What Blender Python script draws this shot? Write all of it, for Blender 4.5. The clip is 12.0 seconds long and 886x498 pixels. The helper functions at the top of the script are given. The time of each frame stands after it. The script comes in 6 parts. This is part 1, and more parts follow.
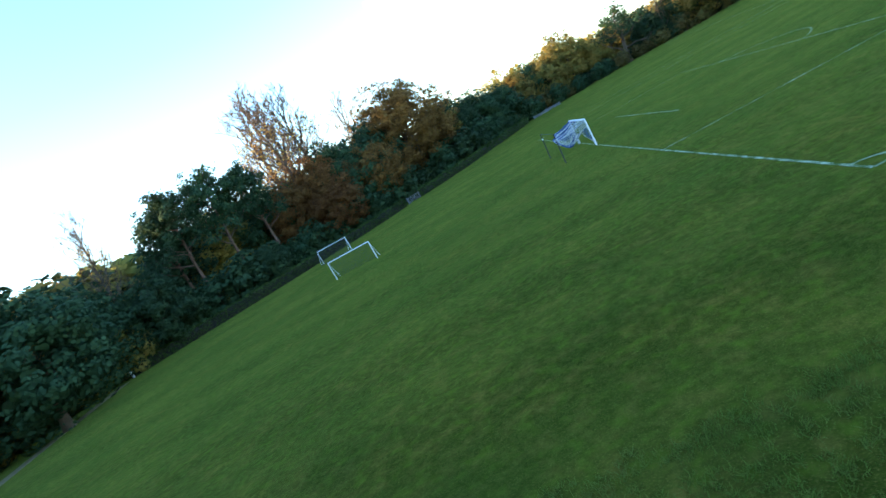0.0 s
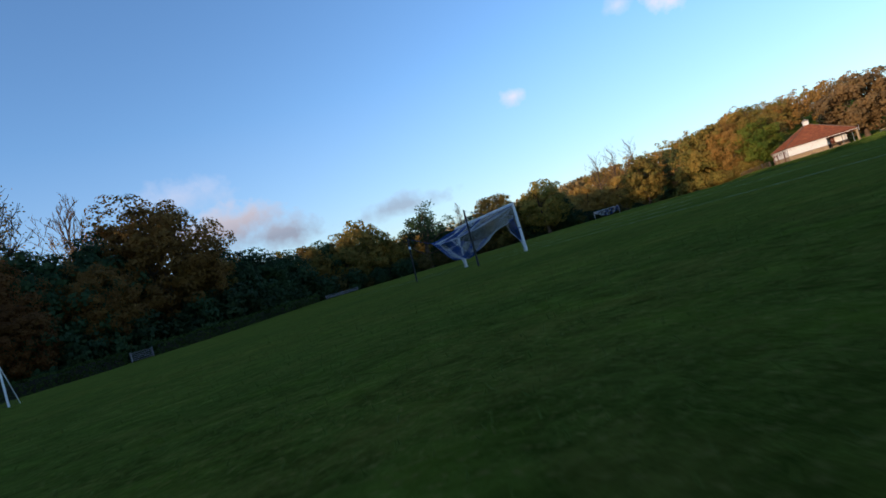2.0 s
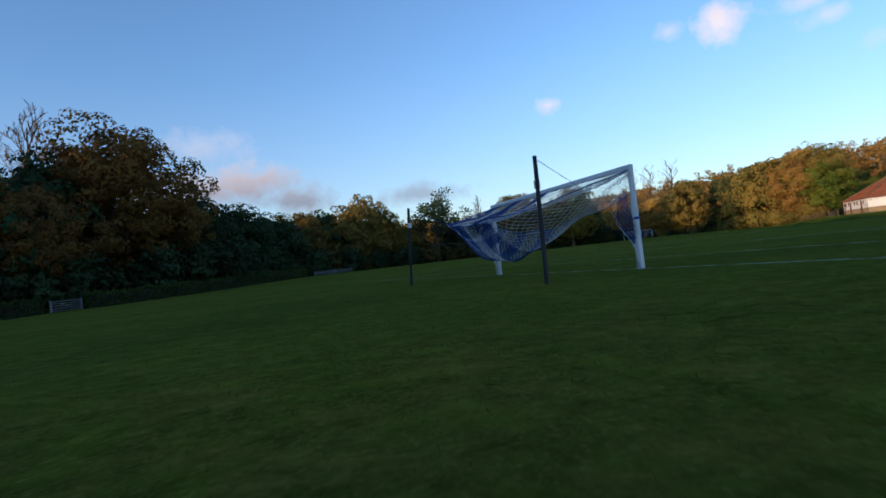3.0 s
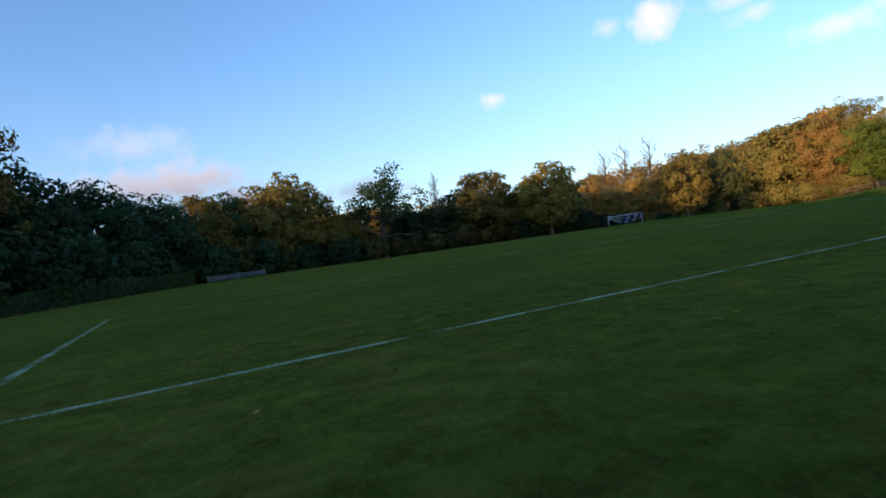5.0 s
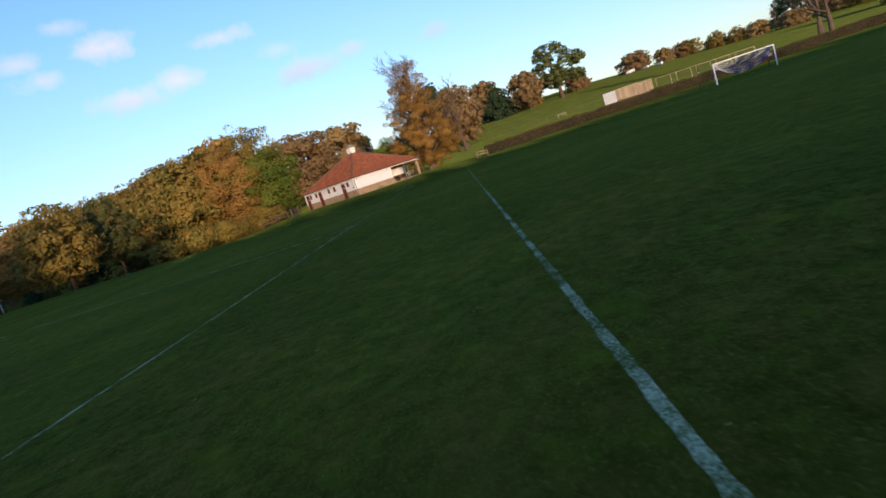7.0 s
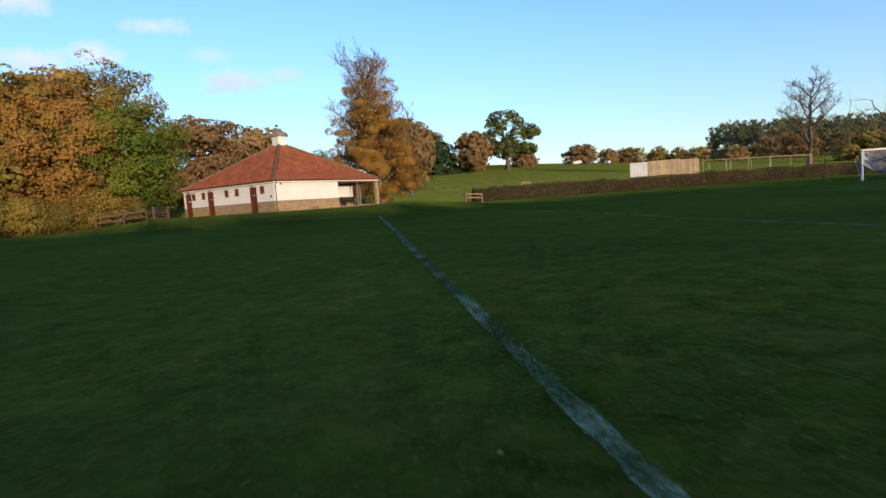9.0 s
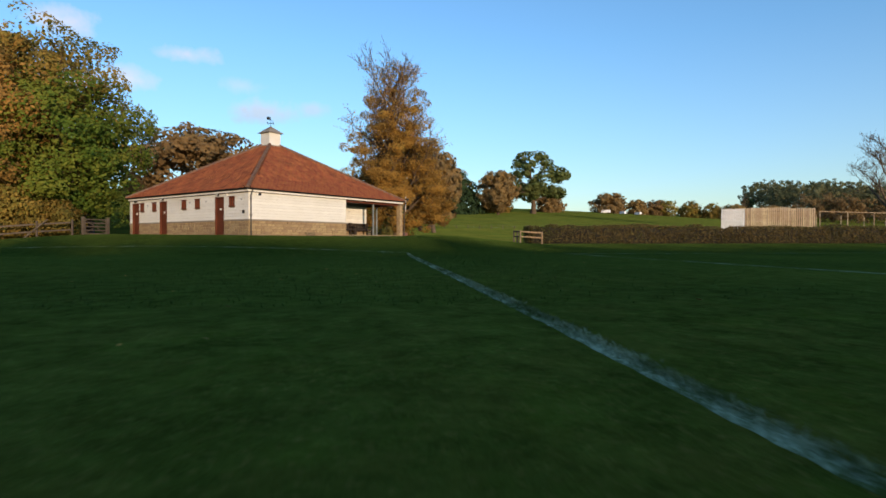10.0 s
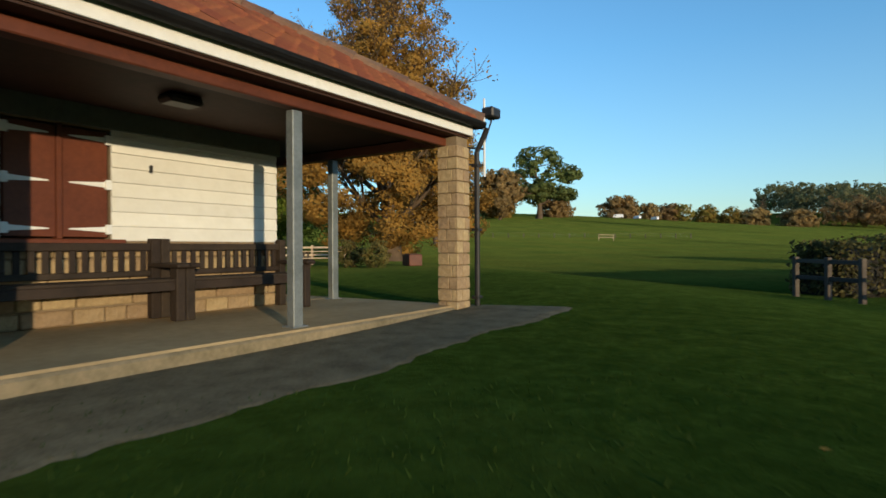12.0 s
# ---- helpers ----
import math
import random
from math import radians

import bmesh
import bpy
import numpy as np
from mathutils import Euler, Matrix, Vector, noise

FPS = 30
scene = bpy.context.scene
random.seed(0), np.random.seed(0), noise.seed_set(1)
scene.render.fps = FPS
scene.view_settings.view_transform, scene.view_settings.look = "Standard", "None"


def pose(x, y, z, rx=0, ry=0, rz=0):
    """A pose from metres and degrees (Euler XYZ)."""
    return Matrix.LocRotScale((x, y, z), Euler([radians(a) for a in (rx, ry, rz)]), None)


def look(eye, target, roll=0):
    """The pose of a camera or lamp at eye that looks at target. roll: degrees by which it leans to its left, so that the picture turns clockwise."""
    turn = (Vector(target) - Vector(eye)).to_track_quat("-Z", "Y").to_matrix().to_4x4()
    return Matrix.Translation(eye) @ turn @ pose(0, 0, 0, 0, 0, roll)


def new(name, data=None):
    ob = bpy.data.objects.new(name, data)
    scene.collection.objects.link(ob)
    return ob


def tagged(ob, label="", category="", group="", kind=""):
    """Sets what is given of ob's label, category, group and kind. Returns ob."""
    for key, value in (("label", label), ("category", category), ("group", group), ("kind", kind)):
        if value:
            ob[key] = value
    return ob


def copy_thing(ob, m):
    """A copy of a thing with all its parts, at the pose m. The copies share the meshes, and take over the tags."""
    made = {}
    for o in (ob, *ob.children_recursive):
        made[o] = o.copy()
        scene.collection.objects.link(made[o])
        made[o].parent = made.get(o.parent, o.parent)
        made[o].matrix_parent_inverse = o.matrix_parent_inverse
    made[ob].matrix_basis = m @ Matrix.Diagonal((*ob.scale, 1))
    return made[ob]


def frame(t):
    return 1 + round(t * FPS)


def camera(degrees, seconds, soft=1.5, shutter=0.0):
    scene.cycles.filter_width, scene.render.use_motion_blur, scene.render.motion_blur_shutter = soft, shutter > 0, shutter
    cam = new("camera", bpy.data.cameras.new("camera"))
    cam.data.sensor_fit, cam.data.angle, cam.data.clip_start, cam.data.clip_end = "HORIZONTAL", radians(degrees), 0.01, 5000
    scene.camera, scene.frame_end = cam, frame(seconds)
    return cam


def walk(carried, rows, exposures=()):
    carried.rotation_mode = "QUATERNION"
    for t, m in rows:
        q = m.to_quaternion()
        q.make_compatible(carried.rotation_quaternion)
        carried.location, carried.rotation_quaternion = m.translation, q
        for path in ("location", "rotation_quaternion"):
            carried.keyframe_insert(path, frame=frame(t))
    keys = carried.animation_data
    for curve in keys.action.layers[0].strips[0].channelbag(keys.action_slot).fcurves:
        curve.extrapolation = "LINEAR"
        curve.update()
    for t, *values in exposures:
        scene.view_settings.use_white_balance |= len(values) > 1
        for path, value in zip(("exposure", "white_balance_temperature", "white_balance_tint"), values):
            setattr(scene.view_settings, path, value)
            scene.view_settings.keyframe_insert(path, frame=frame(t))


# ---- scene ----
cam = camera(75.4, 12.0, soft=1.6, shutter=0.06)
PATH = [
    (0, (-3.591, -1.456, 6.412), (-3.844, 0.504, 6.102), -29.6),
    (0.5, (-7.773, 4.409, 3.411), (-7.453, 6.374, 3.22), -29.0),
    (1, (-9.721, 11.089, 1.443), (-9.131, 12.998, 1.518), -21.7),
    (1.5, (-9.845, 18.107, 0.533), (-9.193, 19.995, 0.629), -18.6),
    (2, (-8.518, 24.81, 0.431), (-7.745, 26.653, 0.491), -16.6),
    (2.5, (-6.385, 31.505, 0.569), (-5.556, 33.324, 0.61), -14.4),
    (3, (-3.365, 38.375, 0.684), (-2.623, 40.231, 0.73), -6.5),
    (3.2, (-2.093, 40.93, 0.877), (-1.442, 42.821, 0.908), -1.8),
    (4.8, (6.446, 62.972, 0.658), (7.201, 64.824, 0.667), -3.4),
    (5, (7.544, 66.022, 0.721), (8.446, 67.807, 0.728), -8.0),
    (5.5, (10.272, 72.723, 1.019), (11.632, 74.188, 0.951), -16.3),
    (6, (14.41, 78.871, 1.338), (16.117, 79.902, 1.184), -19.5),
    (6.5, (18.87, 85.024, 1.422), (20.776, 85.583, 1.187), -20.9),
    (7, (24.585, 89.15, 1.749), (26.559, 89.296, 1.461), -18.4),
    (7.2, (27.304, 90.36, 1.672), (29.281, 90.419, 1.381), -16.8),
    (8.8, (52.031, 96.097, 0.972), (54.009, 95.869, 0.782), -5.1),
    (9, (55.209, 96.38, 0.875), (57.186, 96.129, 0.707), -4.1),
    (9.5, (63.09, 96.76, 0.635), (65.077, 96.538, 0.575), -0.6),
    (10, (71.323, 96.687, 0.58), (73.311, 96.468, 0.556), 0.0),
    (10.5, (79.758, 96.789, 0.93), (81.741, 96.534, 0.905), -1.2),
    (11, (88.025, 96.801, 1.318), (90.007, 96.539, 1.289), -0.8),
    (11.5, (96.125, 96.658, 1.603), (98.111, 96.424, 1.599), 1.8),
    (11.8, (100.992, 96.766, 1.71), (102.973, 96.486, 1.704), 1.9),
    (12, (104.476, 96.501, 1.785), (106.457, 96.221, 1.784), -0.3),
]
EXPOSURES = [(0.0, 3.5, 6300, 13), (0.4, 2.95, 6300, 14), (0.8, 2.4, 6300, 18), (1.2, 1.65, 6300, 20), (3.2, 1.4, 6300, 22), (4.8, 1.72, 6350, 23), (7.2, 1.48, 6300, 26), (9.0, 1.54, 6350, 18), (9.5, 1.45, 6400, 15), (10.8, 1.28, 6100, 9), (12.0, 1.25, 6000, 2)]
walk(cam, [(t, look(eye, target, roll)) for t, eye, target, roll in PATH], EXPOSURES)

# ---- world, sun ----
SUN_AZ = Vector((-0.951, -0.308, 0)).normalized()   # towards the sun, on the ground
SUN_EL = radians(5.6)
to_sun = Vector((SUN_AZ.x * math.cos(SUN_EL), SUN_AZ.y * math.cos(SUN_EL), math.sin(SUN_EL)))
sun_data = bpy.data.lights.new("sun", "SUN")
sun_data.energy, sun_data.angle, sun_data.color = 1.8, radians(0.6), (1.0, 0.74, 0.47)
sun = new("sun", sun_data)
sun.matrix_world = look((0, 0, 50), Vector((0, 0, 50)) - to_sun)
world = bpy.data.worlds.new("evening_sky")
scene.world = world
world.use_nodes = True


def link(nt, a, b):
    nt.links.new(a, b)


def add(nt, kind, **kw):
    n = nt.nodes.new(kind)
    for k, v in kw.items():
        if k in n.inputs:
            n.inputs[k].default_value = v
    return n


def math_node(nt, op, a, b=None, clamp=False):
    n = nt.nodes.new("ShaderNodeMath")
    n.operation, n.use_clamp = op, clamp
    for i, v in enumerate((a, b)):
        if v is None:
            continue
        if isinstance(v, (int, float)):
            n.inputs[i].default_value = v
        else:
            nt.links.new(v, n.inputs[i])
    return n.outputs[0]


def ramp(nt, fac, stops):
    n = nt.nodes.new("ShaderNodeValToRGB")
    el = n.color_ramp.elements
    while len(el) < len(stops):
        el.new(0.5)
    for e, (p, c) in zip(el, stops):
        e.position = p
        e.color = (*c, 1) if len(c) == 3 else c
    nt.links.new(fac, n.inputs[0])
    return n.outputs[0]


def noise_tex(nt, vec, scale, detail=4.0, rough=0.55):
    n = nt.nodes.new("ShaderNodeTexNoise")
    n.inputs["Scale"].default_value, n.inputs["Detail"].default_value, n.inputs["Roughness"].default_value = scale, detail, rough
    if vec is not None:
        nt.links.new(vec, n.inputs["Vector"])
    return n


def mix_col(nt, fac, a, b, mode="MIX"):
    n = nt.nodes.new("ShaderNodeMix")
    n.data_type, n.blend_type = "RGBA", mode
    for i, v in ((0, fac), (6, a), (7, b)):
        if isinstance(v, (int, float)):
            n.inputs[i].default_value = v
        elif isinstance(v, tuple):
            n.inputs[i].default_value = (*v, 1)
        else:
            nt.links.new(v, n.inputs[i])
    return n.outputs[2]


def build_sky():
    nt = world.node_tree
    nt.nodes.clear()
    out = nt.nodes.new("ShaderNodeOutputWorld")
    bg = nt.nodes.new("ShaderNodeBackground")
    sky = nt.nodes.new("ShaderNodeTexSky")
    sky.sky_type, sky.sun_disc = "NISHITA", False
    sky.sun_elevation = SUN_EL
    sky.sun_rotation = math.atan2(SUN_AZ.x, SUN_AZ.y)
    sky.altitude, sky.air_density, sky.dust_density, sky.ozone_density = 80, 1.0, 0.2, 2.9
    co = nt.nodes.new("ShaderNodeTexCoord").outputs["Generated"]
    wob = noise_tex(nt, co, 9.0, 5.0, 0.6)
    fine = noise_tex(nt, co, 34.0, 4.0, 0.6)
    # soft clouds: bearing (degrees from +y to +x), elevation, half width, half height, density
    total = None
    for az, el, w, h, dens in CLOUDS:
        a, e = radians(az), radians(el)
        d = Vector((math.sin(a) * math.cos(e), math.cos(a) * math.cos(e), math.sin(e)))
        right = Vector((math.cos(a), -math.sin(a), 0))
        up = right.cross(d)
        def dot(v):
            n = nt.nodes.new("ShaderNodeVectorMath")
            n.operation = "DOT_PRODUCT"
            link(nt, co, n.inputs[0])
            n.inputs[1].default_value = v
            return n.outputs["Value"]
        px = math_node(nt, "MULTIPLY", dot(right), 1 / radians(w))
        py = math_node(nt, "MULTIPLY", dot(up), 1 / radians(h))
        r2 = math_node(nt, "ADD", math_node(nt, "MULTIPLY", px, px), math_node(nt, "MULTIPLY", py, py))
        front = math_node(nt, "GREATER_THAN", dot(d), 0.3)
        fall = math_node(nt, "SUBTRACT", 1.0, math_node(nt, "SQRT", r2))
        wobble = math_node(nt, "MULTIPLY", math_node(nt, "SUBTRACT", wob.outputs["Fac"], 0.5), 1.7)
        grain = math_node(nt, "MULTIPLY", math_node(nt, "SUBTRACT", fine.outputs["Fac"], 0.5), 1.5)
        m = math_node(nt, "ADD", math_node(nt, "ADD", fall, wobble), grain)
        m = math_node(nt, "MULTIPLY", math_node(nt, "MULTIPLY", m, 1.1, clamp=True), front)
        m = math_node(nt, "MULTIPLY", m, dens)
        total = m if total is None else math_node(nt, "MAXIMUM", total, m)
    bright = mix_col(nt, fine.outputs["Fac"], (2.8, 2.6, 2.5), (2.1, 2.08, 2.15))
    # the low bank over the wood is grey underneath
    sep = nt.nodes.new("ShaderNodeSeparateXYZ")
    link(nt, co, sep.inputs[0])
    low = math_node(nt, "MULTIPLY", math_node(nt, "SUBTRACT", 0.24, sep.outputs[2]), 9.0, clamp=True)
    cloud = mix_col(nt, low, bright, (0.78, 0.85, 0.98))
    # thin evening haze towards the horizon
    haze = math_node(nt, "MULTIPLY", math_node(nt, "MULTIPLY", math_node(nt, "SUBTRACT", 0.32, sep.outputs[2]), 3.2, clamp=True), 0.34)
    deep = nt.nodes.new("ShaderNodeHueSaturation")
    deep.inputs["Saturation"].default_value = 1.03
    link(nt, sky.outputs[0], deep.inputs["Color"])
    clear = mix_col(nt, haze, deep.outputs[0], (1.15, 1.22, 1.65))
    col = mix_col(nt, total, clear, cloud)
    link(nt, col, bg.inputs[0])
    bg.inputs[1].default_value = SKY_STRENGTH
    link(nt, bg.outputs[0], out.inputs[0])


SKY_STRENGTH = 0.14
CLOUDS = [(33.8, 13.9, 1.5, 1.1, 0.7), (49.5, 17.95, 1.9, 1.9, 0.95), (45.3, 18.1, 1.3, 1.0, 0.45), (56.4, 17.6, 2.6, 1.0, 0.5), (62.4, 17.8, 3.6, 1.2, 0.7),
          (57.4, 16.2, 2.4, 1.1, 0.5), (63.2, 13.4, 3.4, 1.2, 0.65), (67.8, 14.0, 2.8, 1.2, 0.65), (72.3, 16.6, 2.9, 0.9, 0.6), (79.4, 12.2, 3.4, 1.3, 0.65),
          (83.6, 12.6, 1.8, 0.8, 0.45), (77.0, 14.4, 2.0, 0.8, 0.3), (91.7, 11.9, 1.8, 0.8, 0.4), (60.0, 19.8, 2.2, 0.9, 0.45), (1.5, 9.2, 8.0, 2.3, 1.0),
          (8.0, 7.6, 5.0, 1.6, 0.85), (20.0, 7.0, 6.0, 1.2, 0.6), (-0.4, 13.0, 5.0, 2.0, 0.35)]
build_sky()


# ---- materials ----
def material(name, low, high, scale=3.0, rough=0.8, bump=0.0, bump_scale=None, fine=None, metal=0.0, coords="Object", spread=0.0, island=False, spec=0.3):
    """Two tones over two scales of noise, with relief; spread: how far pieces differ from one another."""
    m = bpy.data.materials.new(name)
    m.use_nodes = True
    nt = m.node_tree
    bsdf = nt.nodes["Principled BSDF"]
    co = nt.nodes.new("ShaderNodeTexCoord").outputs[coords]
    big = noise_tex(nt, co, scale, 3.0)
    small = noise_tex(nt, co, fine or scale * 9, 5.0, 0.65)
    f = math_node(nt, "ADD", math_node(nt, "MULTIPLY", big.outputs["Fac"], 0.55), math_node(nt, "MULTIPLY", small.outputs["Fac"], 0.45))
    f = math_node(nt, "MULTIPLY", math_node(nt, "SUBTRACT", f, 0.32), 2.8, clamp=True)
    col = mix_col(nt, f, low, high)
    if spread:
        src = nt.nodes.new("ShaderNodeNewGeometry").outputs["Random Per Island"] if island else nt.nodes.new("ShaderNodeObjectInfo").outputs["Random"]
        hsv = nt.nodes.new("ShaderNodeHueSaturation")
        link(nt, math_node(nt, "ADD", 1.0 - spread, math_node(nt, "MULTIPLY", src, 2 * spread)), hsv.inputs["Value"])
        link(nt, math_node(nt, "ADD", 0.5 - spread * 0.05, math_node(nt, "MULTIPLY", src, 0.1 * spread)), hsv.inputs["Hue"])
        link(nt, col, hsv.inputs["Color"])
        col = hsv.outputs[0]
    link(nt, col, bsdf.inputs["Base Color"])
    bsdf.inputs["Roughness"].default_value = rough
    bsdf.inputs["Metallic"].default_value = metal
    bsdf.inputs["Specular IOR Level"].default_value = spec
    if bump:
        b = nt.nodes.new("ShaderNodeBump")
        b.inputs["Strength"].default_value = 0.6
        b.inputs["Distance"].default_value = bump
        link(nt, noise_tex(nt, co, bump_scale or scale * 9, 4.0, 0.6).outputs["Fac"], b.inputs["Height"])
        link(nt, b.outputs[0], bsdf.inputs["Normal"])
    return m


def leaf_material(name, tones, rough=0.75, passing=0.38):
    """Leaves: a tone for each leaf, shifted tree by tree, with some light passing through."""
    m = bpy.data.materials.new(name)
    m.use_nodes = True
    nt = m.node_tree
    out = nt.nodes["Material Output"]
    bsdf = nt.nodes["Principled BSDF"]
    isl = nt.nodes.new("ShaderNodeNewGeometry").outputs["Random Per Island"]
    info = nt.nodes.new("ShaderNodeObjectInfo").outputs["Random"]
    co = nt.nodes.new("ShaderNodeTexCoord").outputs["Object"]
    patch = noise_tex(nt, co, 0.28, 2.0)
    f = math_node(nt, "ADD", math_node(nt, "MULTIPLY", isl, 0.38), math_node(nt, "MULTIPLY", math_node(nt, "SUBTRACT", patch.outputs["Fac"], 0.32), 1.6), clamp=True)
    col = ramp(nt, f, [(i / (len(tones) - 1), c) for i, c in enumerate(tones)])
    hsv = nt.nodes.new("ShaderNodeHueSaturation")
    link(nt, math_node(nt, "ADD", 0.8, math_node(nt, "MULTIPLY", info, 0.4)), hsv.inputs["Value"])
    link(nt, math_node(nt, "ADD", 0.49, math_node(nt, "MULTIPLY", info, 0.02)), hsv.inputs["Hue"])
    link(nt, col, hsv.inputs["Color"])
    link(nt, hsv.outputs[0], bsdf.inputs["Base Color"])
    bsdf.inputs["Roughness"].default_value = rough
    bsdf.inputs["Specular IOR Level"].default_value = 0.08
    tr = nt.nodes.new("ShaderNodeBsdfTranslucent")
    link(nt, hsv.outputs[0], tr.inputs[0])
    mx = nt.nodes.new("ShaderNodeMixShader")
    mx.inputs[0].default_value = passing
    link(nt, bsdf.outputs[0], mx.inputs[1])
    link(nt, tr.outputs[0], mx.inputs[2])
    link(nt, mx.outputs[0], out.inputs[0])
    return m


def grass_material():
    m = bpy.data.materials.new("mown_grass")
    m.use_nodes = True
    nt = m.node_tree
    bsdf = nt.nodes["Principled BSDF"]
    co = nt.nodes.new("ShaderNodeTexCoord").outputs["Object"]
    big = noise_tex(nt, co, 0.045, 3.0)
    mid = noise_tex(nt, co, 0.5, 4.0)
    fine = noise_tex(nt, co, 14.0, 5.0, 0.75)
    blade = noise_tex(nt, co, 60.0, 3.0, 0.7)
    green = mix_col(nt, math_node(nt, "MULTIPLY", math_node(nt, "SUBTRACT", fine.outputs["Fac"], 0.3), 2.2, clamp=True), (0.020, 0.030, 0.006), (0.062, 0.072, 0.013))
    green = mix_col(nt, math_node(nt, "MULTIPLY", math_node(nt, "SUBTRACT", blade.outputs["Fac"], 0.45), 1.6, clamp=True), green, (0.105, 0.108, 0.024))
    clod = noise_tex(nt, co, 5.5, 5.0, 0.7)
    green = mix_col(nt, math_node(nt, "MULTIPLY", math_node(nt, "SUBTRACT", clod.outputs["Fac"], 0.40), 4.0, clamp=True), mix_col(nt, 0.45, green, (0.010, 0.016, 0.003)), green)
    tuft = noise_tex(nt, co, 1.9, 2.0, 0.5)
    green = mix_col(nt, math_node(nt, "MULTIPLY", math_node(nt, "SUBTRACT", tuft.outputs["Fac"], 0.50), 5.0, clamp=True), green, mix_col(nt, fine.outputs["Fac"], (0.028, 0.048, 0.006), (0.075, 0.096, 0.014)))
    patch = noise_tex(nt, co, 1.3, 5.0, 0.7)
    green = mix_col(nt, math_node(nt, "MULTIPLY", math_node(nt, "SUBTRACT", patch.outputs["Fac"], 0.49), 4.5, clamp=True), green, mix_col(nt, fine.outputs["Fac"], (0.040, 0.035, 0.009), (0.128, 0.102, 0.028)))
    worn = math_node(nt, "MULTIPLY", math_node(nt, "SUBTRACT", math_node(nt, "ADD", math_node(nt, "MULTIPLY", mid.outputs["Fac"], 0.6), math_node(nt, "MULTIPLY", big.outputs["Fac"], 0.5)), 0.56), 4.0, clamp=True)
    col = mix_col(nt, math_node(nt, "MULTIPLY", worn, 0.55), green, (0.085, 0.070, 0.022))
    fleck = noise_tex(nt, co, 26.0, 2.0, 0.5)
    col = mix_col(nt, math_node(nt, "MULTIPLY", math_node(nt, "SUBTRACT", fleck.outputs["Fac"], 0.55), 6.0, clamp=True), col, (0.105, 0.083, 0.029))
    # shade towards the pavilion painted as darker green; sunlit pasture lighter past the fence
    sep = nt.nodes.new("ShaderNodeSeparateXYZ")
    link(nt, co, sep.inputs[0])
    painted_shade = math_node(nt, "MULTIPLY", math_node(nt, "SUBTRACT", math_node(nt, "ADD", sep.outputs[0], math_node(nt, "MULTIPLY", mid.outputs["Fac"], 18.0)), 68.0), 0.03, clamp=True)
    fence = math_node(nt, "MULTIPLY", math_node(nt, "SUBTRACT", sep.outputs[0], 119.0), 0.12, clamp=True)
    painted_shade = math_node(nt, "MULTIPLY", painted_shade, math_node(nt, "SUBTRACT", 1.0, fence))
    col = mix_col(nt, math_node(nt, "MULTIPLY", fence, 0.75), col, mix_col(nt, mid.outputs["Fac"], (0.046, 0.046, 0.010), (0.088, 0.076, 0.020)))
    col = mix_col(nt, math_node(nt, "MULTIPLY", painted_shade, 0.9), col, mix_col(nt, fine.outputs["Fac"], (0.007, 0.021, 0.0037), (0.0155, 0.039, 0.0065)))
    # sheen is cut round the pavilion too, so the painted shade stays dark
    late = math_node(nt, "MULTIPLY", math_node(nt, "SUBTRACT", sep.outputs[0], 84.0), 0.06, clamp=True)
    # mowing bands across the field
    band = math_node(nt, "SINE", math_node(nt, "MULTIPLY", math_node(nt, "ADD", sep.outputs[1], math_node(nt, "MULTIPLY", mid.outputs["Fac"], 1.2)), 0.85))
    col = mix_col(nt, math_node(nt, "MULTIPLY", math_node(nt, "ADD", band, 1.0), 0.10), col, (0.075, 0.10, 0.02))
    # broad patches of richer and thinner turf
    broad = noise_tex(nt, co, 0.16, 3.0, 0.6)
    depth = math_node(nt, "MULTIPLY", math_node(nt, "SUBTRACT", broad.outputs["Fac"], 0.36), 3.4, clamp=True)
    col = mix_col(nt, 1.0, col, mix_col(nt, depth, (0.80, 0.84, 0.62), (1.38, 1.19, 0.84)), "MULTIPLY")
    mottle = noise_tex(nt, co, 3.1, 6.0, 0.78)
    spot = math_node(nt, "MULTIPLY", math_node(nt, "SUBTRACT", mottle.outputs["Fac"], 0.36), 3.6, clamp=True)
    col = mix_col(nt, 1.0, col, mix_col(nt, spot, (0.80, 0.82, 0.78), (1.19, 1.17, 1.14)), "MULTIPLY")
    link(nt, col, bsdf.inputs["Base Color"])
    bsdf.inputs["Roughness"].default_value = 0.9
    bsdf.inputs["Specular IOR Level"].default_value = 0.0
    b = nt.nodes.new("ShaderNodeBump")
    sheen = math_node(nt, "MULTIPLY", math_node(nt, "SUBTRACT", math_node(nt, "ADD", math_node(nt, "MULTIPLY", clod.outputs["Fac"], 0.6), math_node(nt, "MULTIPLY", fine.outputs["Fac"], 0.4)), 0.24), 0.62, clamp=True)
    sheen = math_node(nt, "MULTIPLY", sheen, math_node(nt, "ADD", 0.65, math_node(nt, "MULTIPLY", spot, 0.6)))
    sheen = math_node(nt, "MULTIPLY", sheen, math_node(nt, "SUBTRACT", 1.0, math_node(nt, "MULTIPLY", late, 0.4)))
    link(nt, sheen, bsdf.inputs["Sheen Weight"])
    bsdf.inputs["Sheen Roughness"].default_value = 0.28
    bsdf.inputs["Sheen Tint"].default_value = (0.40, 0.60, 0.13, 1)
    b.inputs["Strength"].default_value, b.inputs["Distance"].default_value = 0.35, 0.03
    h = math_node(nt, "ADD", blade.outputs["Fac"], math_node(nt, "MULTIPLY", fine.outputs["Fac"], 1.5))
    link(nt, h, b.inputs["Height"])
    link(nt, b.outputs[0], bsdf.inputs["Normal"])
    return m


